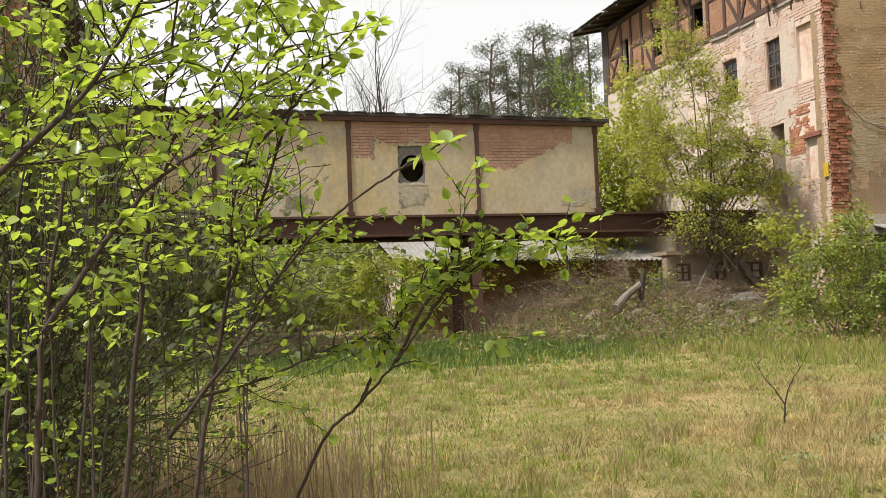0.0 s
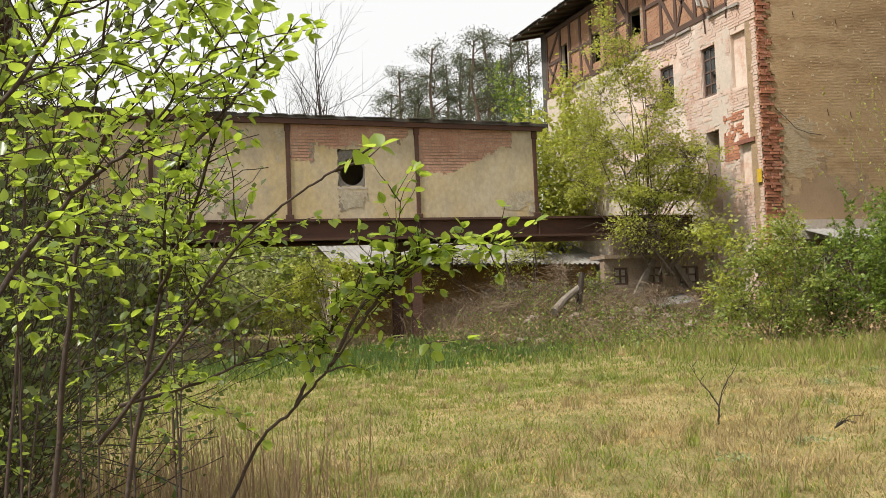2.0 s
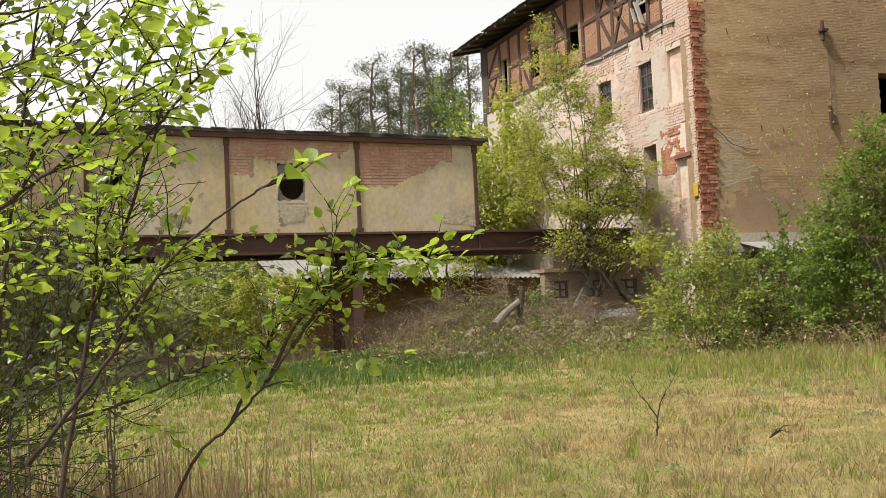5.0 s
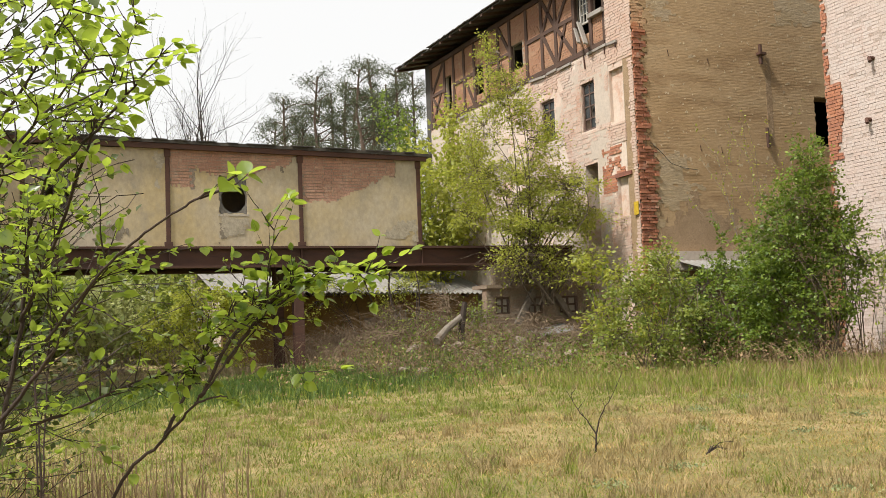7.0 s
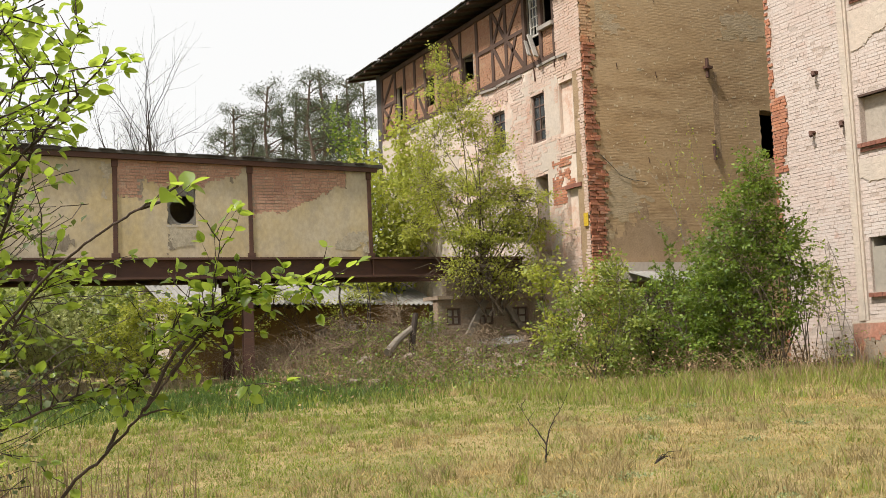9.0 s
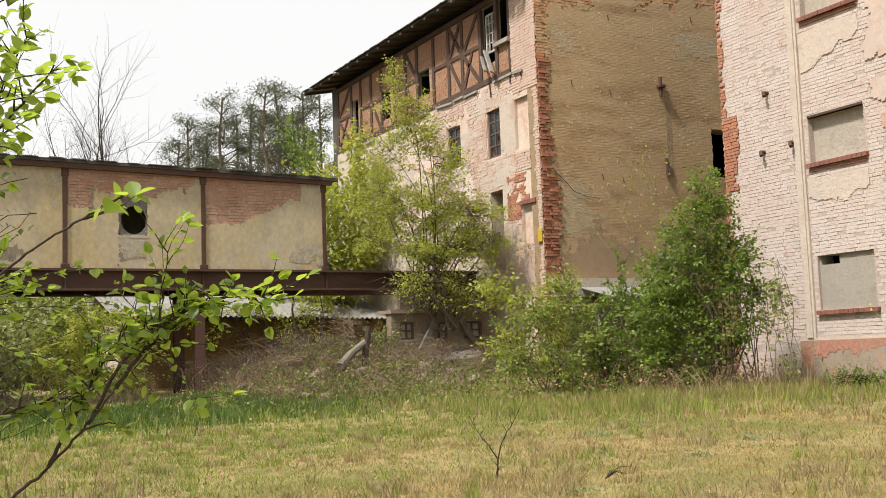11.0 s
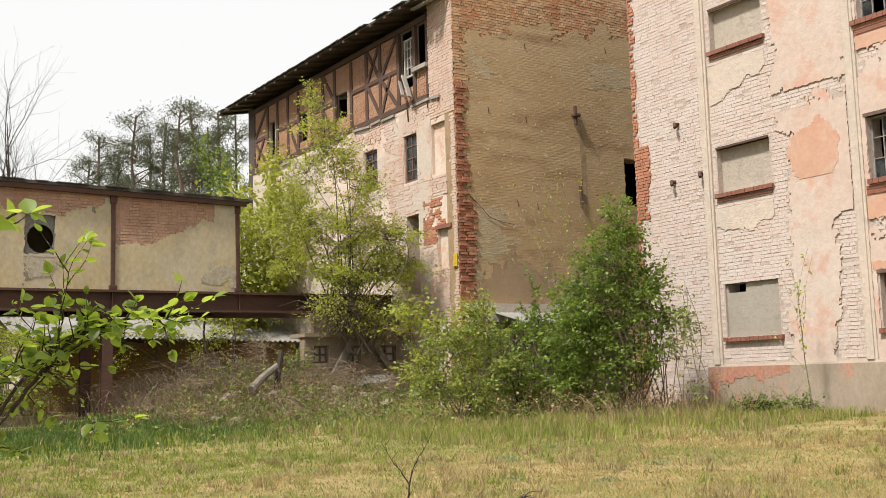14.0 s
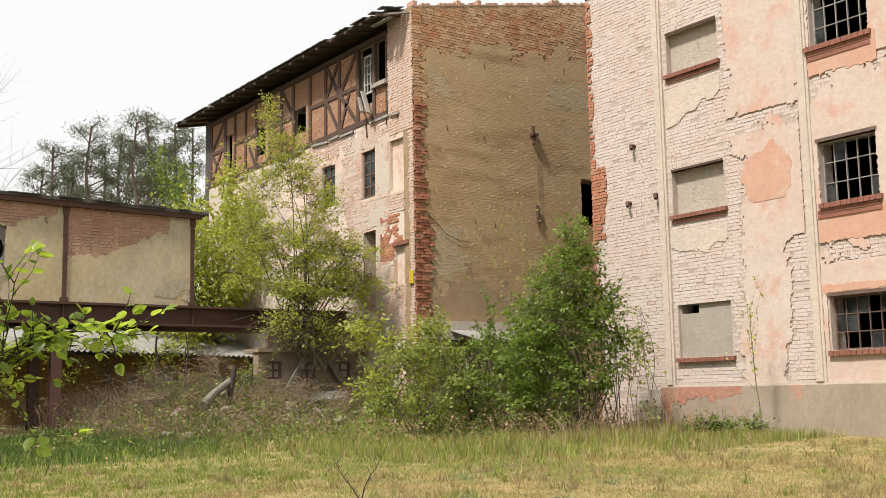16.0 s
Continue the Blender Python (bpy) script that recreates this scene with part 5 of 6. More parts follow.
sprays("willow_tree", "many-stemmed willow in yellow-green spring leaf at the bridge end", "tree", (13.5, 25.6, 2.78), (
    (12.75, 25.6, 8.5, 0.42, 0.5, 0.9, 34), (13.3, 25.4, 7.8, 0.6, 0.6, 0.8, 46), (12.5, 25.7, 7.0, 0.6, 0.6, 0.8, 34), (13.6, 25.2, 6.5, 0.8, 0.7, 0.8, 46),
    (12.4, 25.8, 5.8, 0.8, 0.7, 0.9, 44), (13.3, 25.4, 5.4, 1.2, 0.9, 0.7, 90), (14.5, 24.8, 5.2, 0.85, 0.8, 0.75, 84), (12.2, 25.9, 4.7, 0.6, 0.7, 0.5, 26),
    (13.8, 25.2, 4.4, 1.35, 0.9, 0.5, 130), (15.0, 24.6, 4.5, 0.5, 0.6, 0.6, 24)),
    M_WILLOWBARK, L_WILLOW, 0.072, 5, 56, 22, 0.028, 0.7, 0.06)
sprays("willow_bush", "dark tangled willow scrub sprawling over the bridge end", "shrub", (13.9, 25.2, 2.2), (
    (13.2, 25.2, 3.5, 1.3, 0.7, 0.5, 120), (14.6, 24.9, 3.4, 0.9, 0.7, 0.5, 70), (13.9, 25.1, 2.95, 1.0, 0.5, 0.25, 20)),
    M_WILLOWBARK, L_WILLOW, 0.08, 6, 26, 12, 0.04, 0.7, 0.38, 0.3)
sprays("elder_bush", "tall dense mid-green elder bush by the factory", "shrub", ground_at(15.9, 16.95), (
    (15.62, 16.95, 4.55, 0.40, 0.45, 0.70, 34), (15.5, 17.1, 3.75, 0.68, 0.65, 0.65, 62), (15.15, 17.35, 3.0, 0.75, 0.7, 0.7, 66), (16.0, 16.75, 3.0, 0.5, 0.55, 0.7, 44), (16.1, 16.7, 2.0, 0.4, 0.45, 0.6, 22),
    (14.8, 17.6, 2.2, 0.62, 0.6, 0.7, 52), (15.35, 17.2, 1.9, 0.6, 0.6, 0.6, 34), (14.75, 17.7, 1.25, 0.6, 0.5, 0.5, 36), (15.3, 17.3, 1.0, 0.5, 0.5, 0.35, 18)),
    M_WILLOWBARK, L_GREEN, 0.08, 7, 54, 20, 0.02, 0.55)
sprays("shaded_bush", "dull dark green bush against the factory wall", "shrub", ground_at(16.6, 16.9), (
    (16.45, 16.75, 3.35, 0.36, 0.4, 0.55, 26), (16.75, 16.6, 2.6, 0.4, 0.4, 0.4, 16), (16.1, 17.3, 1.7, 0.45, 0.4, 0.7, 14)),
    M_WILLOWBARK, L_GREEN, 0.085, 8, 30, 9, 0.016, 0.45, 0.2)
sprays("bush", "airy pale green bush before the mill", "shrub", ground_at(12.7, 18.7), (
    (13.0, 18.4, 2.65, 0.36, 0.45, 0.55, 28), (12.45, 18.8, 2.15, 0.50, 0.5, 0.5, 34), (13.35, 18.2, 1.85, 0.42, 0.45, 0.65, 34), (12.05, 19.0, 1.35, 0.45, 0.45, 0.45, 22), (12.85, 18.55, 1.25, 0.6, 0.5, 0.45, 30)),
    M_WILLOWBARK, L_BUSH, 0.08, 11, 34, 14, 0.016, 0.45, 0.05, 0.05, "bushes round the meadow")
sprays("bush", "straggling yellow-green bush with long sprays at the mill corner", "shrub", ground_at(13.7, 21.5), (
    (13.3, 21.8, 3.0, 0.40, 0.4, 0.55, 18), (13.9, 21.3, 2.7, 0.45, 0.45, 0.6, 22), (14.6, 21.0, 2.9, 0.45, 0.45, 0.5, 18), (13.6, 21.6, 1.8, 0.6, 0.5, 0.5, 24), (14.4, 21.1, 1.6, 0.5, 0.4, 0.5, 18)),
    M_WILLOWBARK, L_WILLOW, 0.11, 12, 30, 12, 0.018, 0.6, 0.05, 0.0, "bushes round the meadow")
sprays("bush", "dark green bush in the shade of the lean-to", "shrub", ground_at(14.4, 18.9), (
    (14.3, 18.9, 2.3, 0.36, 0.4, 0.4, 18), (14.1, 18.9, 1.5, 0.45, 0.45, 0.6, 26), (14.55, 18.7, 1.2, 0.4, 0.4, 0.5, 18)),
    M_BARK, L_GREEN, 0.095, 13, 34, 9, 0.018, 0.45, 0.1, 0.1, "bushes round the meadow")
sprays("bush", "slim young bush by the factory wall", "shrub", ground_at(16.4, 15.95), (
    (16.4, 15.9, 2.8, 0.20, 0.22, 0.65, 14), (16.35, 15.95, 1.9, 0.36, 0.3, 0.5, 18), (16.5, 15.85, 1.1, 0.35, 0.3, 0.4, 12)),
    M_GREYBARK, L_BUSH, 0.08, 15, 18, 8, 0.014, 0.45, 0.2, 0.0, "bushes round the meadow")
sprays("bush", "bright yellow-green bush beside the bridge columns", "shrub", ground_at(6.2, 31.2), (
    (5.9, 31.2, 2.6, 1.0, 0.6, 0.75, 70), (7.0, 31.0, 2.2, 0.6, 0.5, 0.8, 44), (5.0, 31.4, 1.7, 0.9, 0.6, 0.7, 54), (6.4, 31.0, 1.1, 1.0, 0.6, 0.5, 50)),
    M_GREYBARK, L_WILLOW, 0.11, 19, 32, 14, 0.02, 0.6, 0.1, 0.05, "bushes round the meadow")
sprays("creeper", "pale green creeper over the shed's eave", "climber", ground_at(11.2, 32.2), (
    (8.6, 32.3, 3.1, 0.9, 0.35, 0.3, 34), (10.6, 32.3, 3.15, 0.9, 0.35, 0.32, 40), (12.6, 32.2, 3.0, 0.7, 0.35, 0.35, 30), (9.6, 32.3, 2.5, 0.6, 0.3, 0.35, 14), (12.9, 31.7, 1.9, 0.8, 0.4, 0.45, 36), (11.9, 32.2, 2.5, 0.4, 0.3, 0.5, 12)),
    M_BARK, L_WILLOW, 0.085, 22, 18, 12, 0.02, 0.5, 0.2, 0.3)
sprays("young_tree", "thin dark-stemmed tree before the shed", "tree", ground_at(12.55, 31.5), (
    (12.55, 31.5, 4.2, 0.5, 0.4, 0.7, 18), (12.5, 31.5, 3.2, 0.3, 0.3, 0.4, 6)), M_BARK, L_PALE, 0.09, 26, 16, 3, 0.06, 0.6)
for k, (x, y, h, w, n) in enumerate(((8.9, 27.6, 1.0, 0.9, 150), (10.1, 27.0, 1.1, 0.8, 150), (11.4, 26.3, 1.3, 0.7, 120), (9.6, 25.4, 0.6, 1.0, 120), (12.7, 23.6, 0.9, 0.7, 120), (13.6, 23.0, 0.8, 0.6, 90))):
    z = lie(x, y)
    sprays("dead_bush", "leafless grey-brown bramble thicket on the bank", "shrub", ground_at(x, y), ((x, y, z + h * 0.55, w, 0.6, h * 0.5, n),), M_TWIG, L_UNDER, 0.05, 400 + k, 8, 9, 0.012, 0.75, 0.88, 0.35, "dead brambles on the bank")
for x, y, w, n, sd in ((17.35, 14.95, 0.62, 60, 17), (17.75, 14.1, 0.40, 26, 18), (13.3, 17.3, 0.22, 12, 28)):
    sprays("nettle_patch", "low patch of dark green nettles in the grass", "nettles", ground_at(x, y), ((x, y, lie(x, y) + 0.16, w * 0.6, w, 0.18, n),), M_BARK, L_GREEN, 0.06, sd, 18, 5, 0.006, 0.28, 0.0, 0.0, "nettle patches")
sprays("bush", "green scrub beside the fallen log", "shrub", ground_at(11.9, 25.2), (
    (11.9, 25.2, 2.0, 0.5, 0.35, 0.35, 22), (11.3, 25.3, 1.7, 0.35, 0.3, 0.25, 10), (10.3, 26.4, 1.9, 0.6, 0.4, 0.5, 16)), M_GREYBARK, L_BUSH, 0.08, 24, 18, 8, 0.014, 0.45, 0.15, 0.1, "bushes round the meadow")
for k, (x, y, h, lean, lf_, sz, sd, lab) in enumerate((
        (17.0, 20.8, 2.6, 0.4, L_GREEN, 0.10, 14, "dark green bush at the gable's foot"),
        (3.4, 31.5, 2.6, 0.45, L_PALE, 0.12, 21, "grey-green bush under the bridge"),
        (15.3, 22.5, 1.9, 0.35, L_GREEN, 0.085, 25, "grey-green bush against the mill corner"))):
    shrub("bush", lab, x, y, 7, h, lean, M_GREYBARK, lf_, sz, sd, "shrub", 2, 7, 0.045, 0.016, 0.75, 0.35, 0.10, 0.13, 0.04, 0, "bushes round the meadow")
# undergrowth thickened with extra bushes, whose dark leaves give the hazel's shaded depth
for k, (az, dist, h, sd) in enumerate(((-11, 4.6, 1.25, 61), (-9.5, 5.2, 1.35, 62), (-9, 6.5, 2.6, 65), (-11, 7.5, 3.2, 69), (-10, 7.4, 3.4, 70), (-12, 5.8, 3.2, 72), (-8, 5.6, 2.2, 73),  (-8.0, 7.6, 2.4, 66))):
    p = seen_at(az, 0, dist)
    shrub("undergrowth_bush", "undergrowth behind the hazel, coloured dark for deep shade", p.x, p.y, 9, h, 0.6, M_HAZELBARK, L_UNDER, 0.042, sd, "shrub", 2, 7, 0.055, 0.007, 0.8, 0.4, 0.08, 0.14, 0.03, 0, "undergrowth behind the hazel")
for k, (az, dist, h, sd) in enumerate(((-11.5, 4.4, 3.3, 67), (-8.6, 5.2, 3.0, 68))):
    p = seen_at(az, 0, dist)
    shrub("undergrowth_bush", "tall shade-toned bush added to darken behind the hazel", p.x, p.y, 7, h, 0.2, M_BARK, L_UNDER, 0.05, sd, "shrub", 2, 7, 0.045, 0.012, 0.8, 0.4, 0.2, 0.12, 0.03, 0, "undergrowth behind the hazel")
shrub("young_tree", "slender young tree before the factory wall", 17.5, 13.75, 1, 2.9, 0.05, M_GREYBARK, L_WILLOW, 0.075, 41, "tree", 1, 9, 0.10, 0.018, 0.55, 0.02, 0.3, 0.05, 0.05)
sap = thing("bare_sapling", "small leafless forked sapling in the meadow", "tree")
sx, sy = 5.61, 9.28
sl = Vector((math.cos(radians(31)), -math.sin(radians(31)), 0))
foot = Vector((sx, sy, lie(sx, sy) - 0.03))
rng = random.Random(12)


def bough(name, start, ends, r0):
    g = Geo()
    pts = along([foot + sl * a + Vector((0, 0, z)) for a, z in (start,) + ends], 4)
    g.tube([q + Vector((rng.gauss(0, 0.004), rng.gauss(0, 0.004), 0)) for q in pts], [max(0.0025, r0 * (1 - i / len(pts))) for i in range(len(pts))], 6)
    for q in pts[3::2]:
        d = sl * rng.choice((-1, 1)) * rng.uniform(0.02, 0.07) + Vector((0, 0, rng.uniform(0.05, 0.13)))
        g.tube([q, q + d * 0.6, q + d], [0.004, 0.003, 0.0015], 4)
    g.make(name, M_BARK, sap)


bough("trunk", (0.0, 0.0), ((0.02, 0.13), (0.03, 0.26), (0.10, 0.45), (0.20, 0.60), (0.30, 0.80)), 0.012)
bough("side_bough", (0.025, 0.22), ((-0.06, 0.36), (-0.17, 0.50), (-0.21, 0.64)), 0.008)
shrub("slender_tree", "slender sparse sapling before the gable", 17.4, 20.9, 4, 5.6, 0.16, M_GREYBARK, L_WILLOW, 0.07, 47, "tree", 1, 7, 0.11, 0.017, 0.45, 0.3, 0.35, 0.06, 0.04)
shrub("spring_tree", "light green tree behind the bridge end", 14.3, 34.5, 6, 7.0, 0.18, M_GREYBARK, L_WILLOW, 0.17, 43, "tree", 2, 7, 0.08, 0.06, 0.7, 0.5, 0.2, 0.1, 0.05, 2)
rng = random.Random(90)
wood = [(-5, 44, 6), (-2.5, 52, 7), (0.5, 46, 6.5), (3, 55, 7.5), (5.5, 44, 6), (7.5, 50, 6.5), (9.5, 46, 6), (11.5, 54, 7), (-8, 50, 7), (2, 38, 3.5), (6.5, 39, 3.5), (-1, 37, 3.0), (9.2, 38, 3.2)]
wood += [(-12 + 1.9 * k, 62 + 9 * rng.random(), 6 + 2.5 * rng.random()) for k in range(15)]
for k, (az, dist, h) in enumerate(wood):
    p = seen_at(az, 0, dist)
    shrub("thicket_tree", "pale young woodland tree beyond the bridge", p.x, p.y, 7, h, 0.35, M_GREYBARK, L_PALE if k % 3 else L_BUSH, 0.26 if k < 13 else 0.4, 100 + k, "tree", 2, 6, 0.14, 0.07, 0.8, 1.2, 0.04, 0.1, 0.03, 1 if k < 13 else 3, "pale wood beyond the bridge")
for k, (az, dist, h) in enumerate(((9.9, 55, 13.2), (10.9, 58, 12.4), (12.5, 55, 12.2), (13.2, 60, 12.0), (8.2, 57, 12.2))):
    p = seen_at(az, 0, dist)
    shrub("bare_tree", "leafless tall tree behind the bridge", p.x, p.y, 2, h, 0.12, M_BARK, L_PALE, 0.05, 130 + k, "tree", 2, 9, 3.0, 0.20, 0.9, 0.5, 0.40, 0.12, 0.05, 0, "bare trees behind the bridge")


def pine(az, dist, height, seed, wide=2.6, clear=0.45):
    """A Scots pine: bare trunk, boughs, and flat clumps of needles with gaps."""
    rng, rs = random.Random(seed), np.random.RandomState(seed)
    p = seen_at(az, 0, dist)
    z0 = lie(p.x, p.y) - 0.3
    top = thing("pine_tree", "tall dark blue-green pine on the horizon", "tree", "pines behind the mill")
    g = Geo()
    trunk = [Vector((p.x + rng.gauss(0, 0.15), p.y, z0 + height * i / 6)) for i in range(7)]
    g.tube(trunk, [0.24 - 0.03 * i for i in range(7)], 7)
    at = []
    for k in range(32):
        s = clear + (0.99 - clear) * (k + rng.random()) / 32
        a = rng.uniform(0, 2 * math.pi)
        reach = wide * (1.15 - s) / (1.15 - clear) * rng.uniform(0.5, 1.1) + 0.3
        b = trunk[0].lerp(trunk[-1], s)
        e = b + Vector((math.cos(a) * reach, math.sin(a) * reach, reach * rng.uniform(-0.1, 0.75)))
        g.tube([b, b.lerp(e, 0.5) + Vector((0, 0, 0.1)), e], [0.06, 0.04, 0.015], 4)
        for c in range(3):
            m = b.lerp(e, rng.uniform(0.5, 1.05))
            n = 75
            at.append(np.array(m) + rs.normal(size=(n, 3)) * np.array((0.32, 0.32, 0.24)))
    g.make("trunk", M_PINEBARK, top)
    leaves("crown", np.concatenate(at), 0.23, L_PINE, top, rs, narrow=0.28, droop=-0.2)


for k, (az, dist, el) in enumerate(((14.7, 82, 11.2), (15.4, 78, 12.4), (16.4, 84, 11.6), (17.0, 74, 13.6), (17.8, 80, 12.6), (18.5, 78, 13.2), (19.3, 72, 13.9), (19.9, 76, 14.3), (20.7, 80, 13.0), (21.4, 74, 13.8), (22.2, 78, 13.6), (16.0, 90, 10.8), (18.9, 88, 12.2), (20.3, 92, 12.4), (3.6, 80, 12.0), (5.4, 82, 11.6), (4.4, 86, 10.5))):
    pine(az, dist, math.tan(radians(el)) * dist + 0.6, 200 + k, 2.9, 0.42)
p = seen_at(21.9, 0, 62)
shrub("birch_tree", "light green birch before the pines", p.x, p.y, 1, 14.0, 0.08, M_GREYBARK, L_GREEN, 0.22, 250, "tree", 2, 9, 0.10, 0.16, 0.5, 0.2, 0.35, 0.08, 0.06, 1)


# ---- meadow ----
def blades(name, at, h, w, material, label, rs, lean=0.35, parent=None):
    n = len(at)
    a = rs.uniform(0, 2 * np.pi, n)
    side = np.stack([np.cos(a), np.sin(a), np.zeros(n)], 1) * w[:, None]
    b = rs.uniform(0, 2 * np.pi, n)
    bend = np.stack([np.cos(b), np.sin(b), np.zeros(n)], 1) * (h * rs.uniform(0.1, 1.0, n) * lean)[:, None]
    up = np.stack([np.zeros(n), np.zeros(n), h], 1)
    v = np.stack([at - side, at + side, at + up * 0.55 + bend * 0.35 + side * 0.8, at + up * 0.55 + bend * 0.35 - side * 0.8, at + up + bend], 1).reshape(-1, 3)
    base = np.arange(n)[:, None] * 5
    f = np.concatenate([base + np.array([[0, 1, 2]]), base + np.array([[0, 2, 3]]), base + np.array([[3, 2, 4]])], 1).reshape(-1, 3)
    me = bpy.data.meshes.new(name)
    me.vertices.add(len(v))
    me.vertices.foreach_set("co", v.ravel())
    me.loops.add(f.size)
    me.loops.foreach_set("vertex_index", f.ravel().astype(np.int32))
    me.polygons.add(len(f))
    me.polygons.foreach_set("loop_start", np.arange(0, f.size, 3, dtype=np.int32))
    me.polygons.foreach_set("loop_total", np.full(len(f), 3, dtype=np.int32))
    me.update()
    me.validate()
    me.materials.append(material)
    ob = new(name, me)
    return tagged(ob, label, "grass", kind="stuff")


rs = np.random.RandomState(301)
N = 330000
dist = 5.0 + (27.0 - 5.0) * rs.uniform(0, 1, N) ** 1.15
az = np.radians(rs.uniform(-13, 60, N))
gxs, gys = dist * np.sin(az), dist * np.cos(az)
ok = (gxs < 18.2) & ~((gxs > 15.8) & (gys > 22)) & ~((gxs < -3.6) & (gys > 22)) & ~((gxs > 12.5) & (gys > 25.9))
gxs, gys, dist = gxs[ok], gys[ok], dist[ok]
pat = np.array([noise.noise(Vector((x * 0.45, y * 0.45, 1.0))) + 0.6 * noise.noise(Vector((x * 1.7, y * 1.7, 5.0))) for x, y in zip(gxs, gys)])
fine = np.array([noise.noise(Vector((x * 3.1, y * 3.1, 2.0))) for x, y in zip(gxs, gys)])
gzs = np.array([lie(x, y) for x, y in zip(gxs, gys)]) - 0.01
at = np.stack([gxs, gys, gzs], 1)
# greener towards the bridge, drier in the open
lush = np.clip((gys - 9.5) / 6.0, 0, 1) * np.clip((13.5 - gxs) / 4.0, 0.3, 1) * 0.85 + 0.02
parch = np.clip((gxs - 1.5) / 4.0, 0, 1) * np.clip((15.5 - gys) / 4.0, 0, 1)
green = pat + lush - 0.42 * parch + rs.normal(0, 0.28, len(pat)) > 0.0
keep = fine + rs.normal(0, 0.3, len(fine)) > -0.2
tall = (0.014 + 0.045 * rs.uniform(0, 1, len(gxs)) ** 4) * (1 - 0.3 * parch) * (1 + 0.8 * np.clip(fine, 0, 1)) * (1 + 0.9 * np.clip((gys - 18) / 5, 0, 1))
wide = 0.0026 + 0.00036 * dist
s = green & keep
blades("green_grass", at[s], tall[s] * 1.25, wide[s], L_GRASS, "short fresh green meadow grass", rs, 0.9)
s = ~green & keep
blades("dry_grass", at[s], tall[s], wide[s], L_DRY, "short dry straw-coloured meadow grass", rs, 2.2)
L_STRAW = leaf_material("old_straw", (0.20, 0.15, 0.07), (0.40, 0.31, 0.16), (0.34, 0.27, 0.13), 0.25, 0.75)
# lush grass before the columns, its green darkened to paint the bridge's shadow
rl = np.random.RandomState(611)
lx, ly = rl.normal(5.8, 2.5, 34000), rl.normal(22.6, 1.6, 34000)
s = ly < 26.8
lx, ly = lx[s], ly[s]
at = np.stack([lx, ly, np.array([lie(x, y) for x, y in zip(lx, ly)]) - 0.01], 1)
L_LUSH_SHADOW = leaf_material("lush_shadow_grass", (0.028, 0.062, 0.010), (0.11, 0.18, 0.03), (0.16, 0.26, 0.04), 0.3, 0.6)
blades("lush_shadow_grass", at, rl.uniform(0.06, 0.24, len(lx)) * np.clip(0.75 + np.array([noise.noise(Vector((x * 1.1, y * 1.1, 3))) for x, y in zip(lx, ly)]), 0.3, 1.5), np.full(len(lx), 0.009), L_LUSH_SHADOW, "lush grass coloured dark for the bridge's shadow", rl, 0.6)
# taller tufts along the foot of the bank and the walls
M = 17000
tx, ty = rs.uniform(-3, 18.2, M), rs.uniform(15, 27, M)
band = np.abs(np.hypot(tx, ty) - 22.5 - 1.5 * np.array([noise.noise(Vector((x * 0.3, y * 0.3, 4))) for x, y in zip(tx, ty)])) < 2.3
band &= ~((tx > 15.7) & (ty > 22)) & ~((tx > 12.5) & (ty > 25.9))
tx, ty = tx[band], ty[band]
tz = np.array([lie(x, y) for x, y in zip(tx, ty)])
at = np.stack([tx, ty, tz - 0.01], 1)
g_ = np.array([noise.noise(Vector((x * 0.6, y * 0.6, 9.0))) for x, y in zip(tx, ty)]) + rs.normal(0, 0.25, len(tx)) + np.clip((11 - tx) / 8, -0.5, 0.6) > 0.0
blades("tall_green_grass", at[g_], rs.uniform(0.06, 0.22, g_.sum()), np.full(g_.sum(), 0.010), L_GRASS, "tall green grass along the bank", rs, 0.5)
blades("tall_dry_grass", at[~g_], rs.uniform(0.08, 0.24, (~g_).sum()), np.full((~g_).sum(), 0.009), L_STRAW, "tall dry grass along the bank", rs, 0.7)


# fine short blades where the meadow comes closest
rs = np.random.RandomState(318)
nd, na = 5.2 + 13 * rs.uniform(0, 1, 170000) ** 1.1, np.radians(rs.uniform(-12, 58, 170000))
at = np.stack([nd * np.sin(na), nd * np.cos(na), np.zeros(len(nd))], 1)
at[:, 2] = np.array([lie(x, y) for x, y in at[:, :2]]) - 0.005
mix_ = np.array([noise.noise(Vector((x * 0.7, y * 0.7, 12.0))) for x, y in at[:, :2]]) + rs.normal(0, 0.3, len(nd)) - 0.42 * np.clip((at[:, 0] - 1.5) / 4.0, 0, 1) * np.clip((13.5 - at[:, 1]) / 4.0, 0, 1) > -0.20
inside = at[:, 0] < 18.2
hh = 0.015 + 0.045 * rs.uniform(0, 1, len(nd)) ** 2.5
ww = 0.0014 + 0.00016 * nd
mix_, dry_ = mix_ & inside, ~mix_ & inside
blades("fine_green_grass", at[mix_], hh[mix_], ww[mix_], L_GRASS, "fine short green grass", rs, 0.9)
blades("fine_dry_grass", at[dry_], hh[dry_], ww[dry_], L_DRY, "fine short dry grass", rs, 1.8)
# longer grass before the factory and the bushes
wx, wy = rs.uniform(9.5, 18.1, 26000), rs.uniform(12.3, 19.5, 26000)
d = np.hypot(wx, wy)
wn_ = np.array([noise.noise(Vector((x * 0.8, y * 0.8, 14))) for x, y in zip(wx, wy)])
s = (rs.uniform(0, 1, len(d)) < np.clip((d - 15.0 + 2.5 * wn_) / 6.0, 0, 0.75)) & (d < 24)
at = np.stack([wx[s], wy[s], np.array([lie(x, y) for x, y in zip(wx[s], wy[s])]) - 0.01], 1)
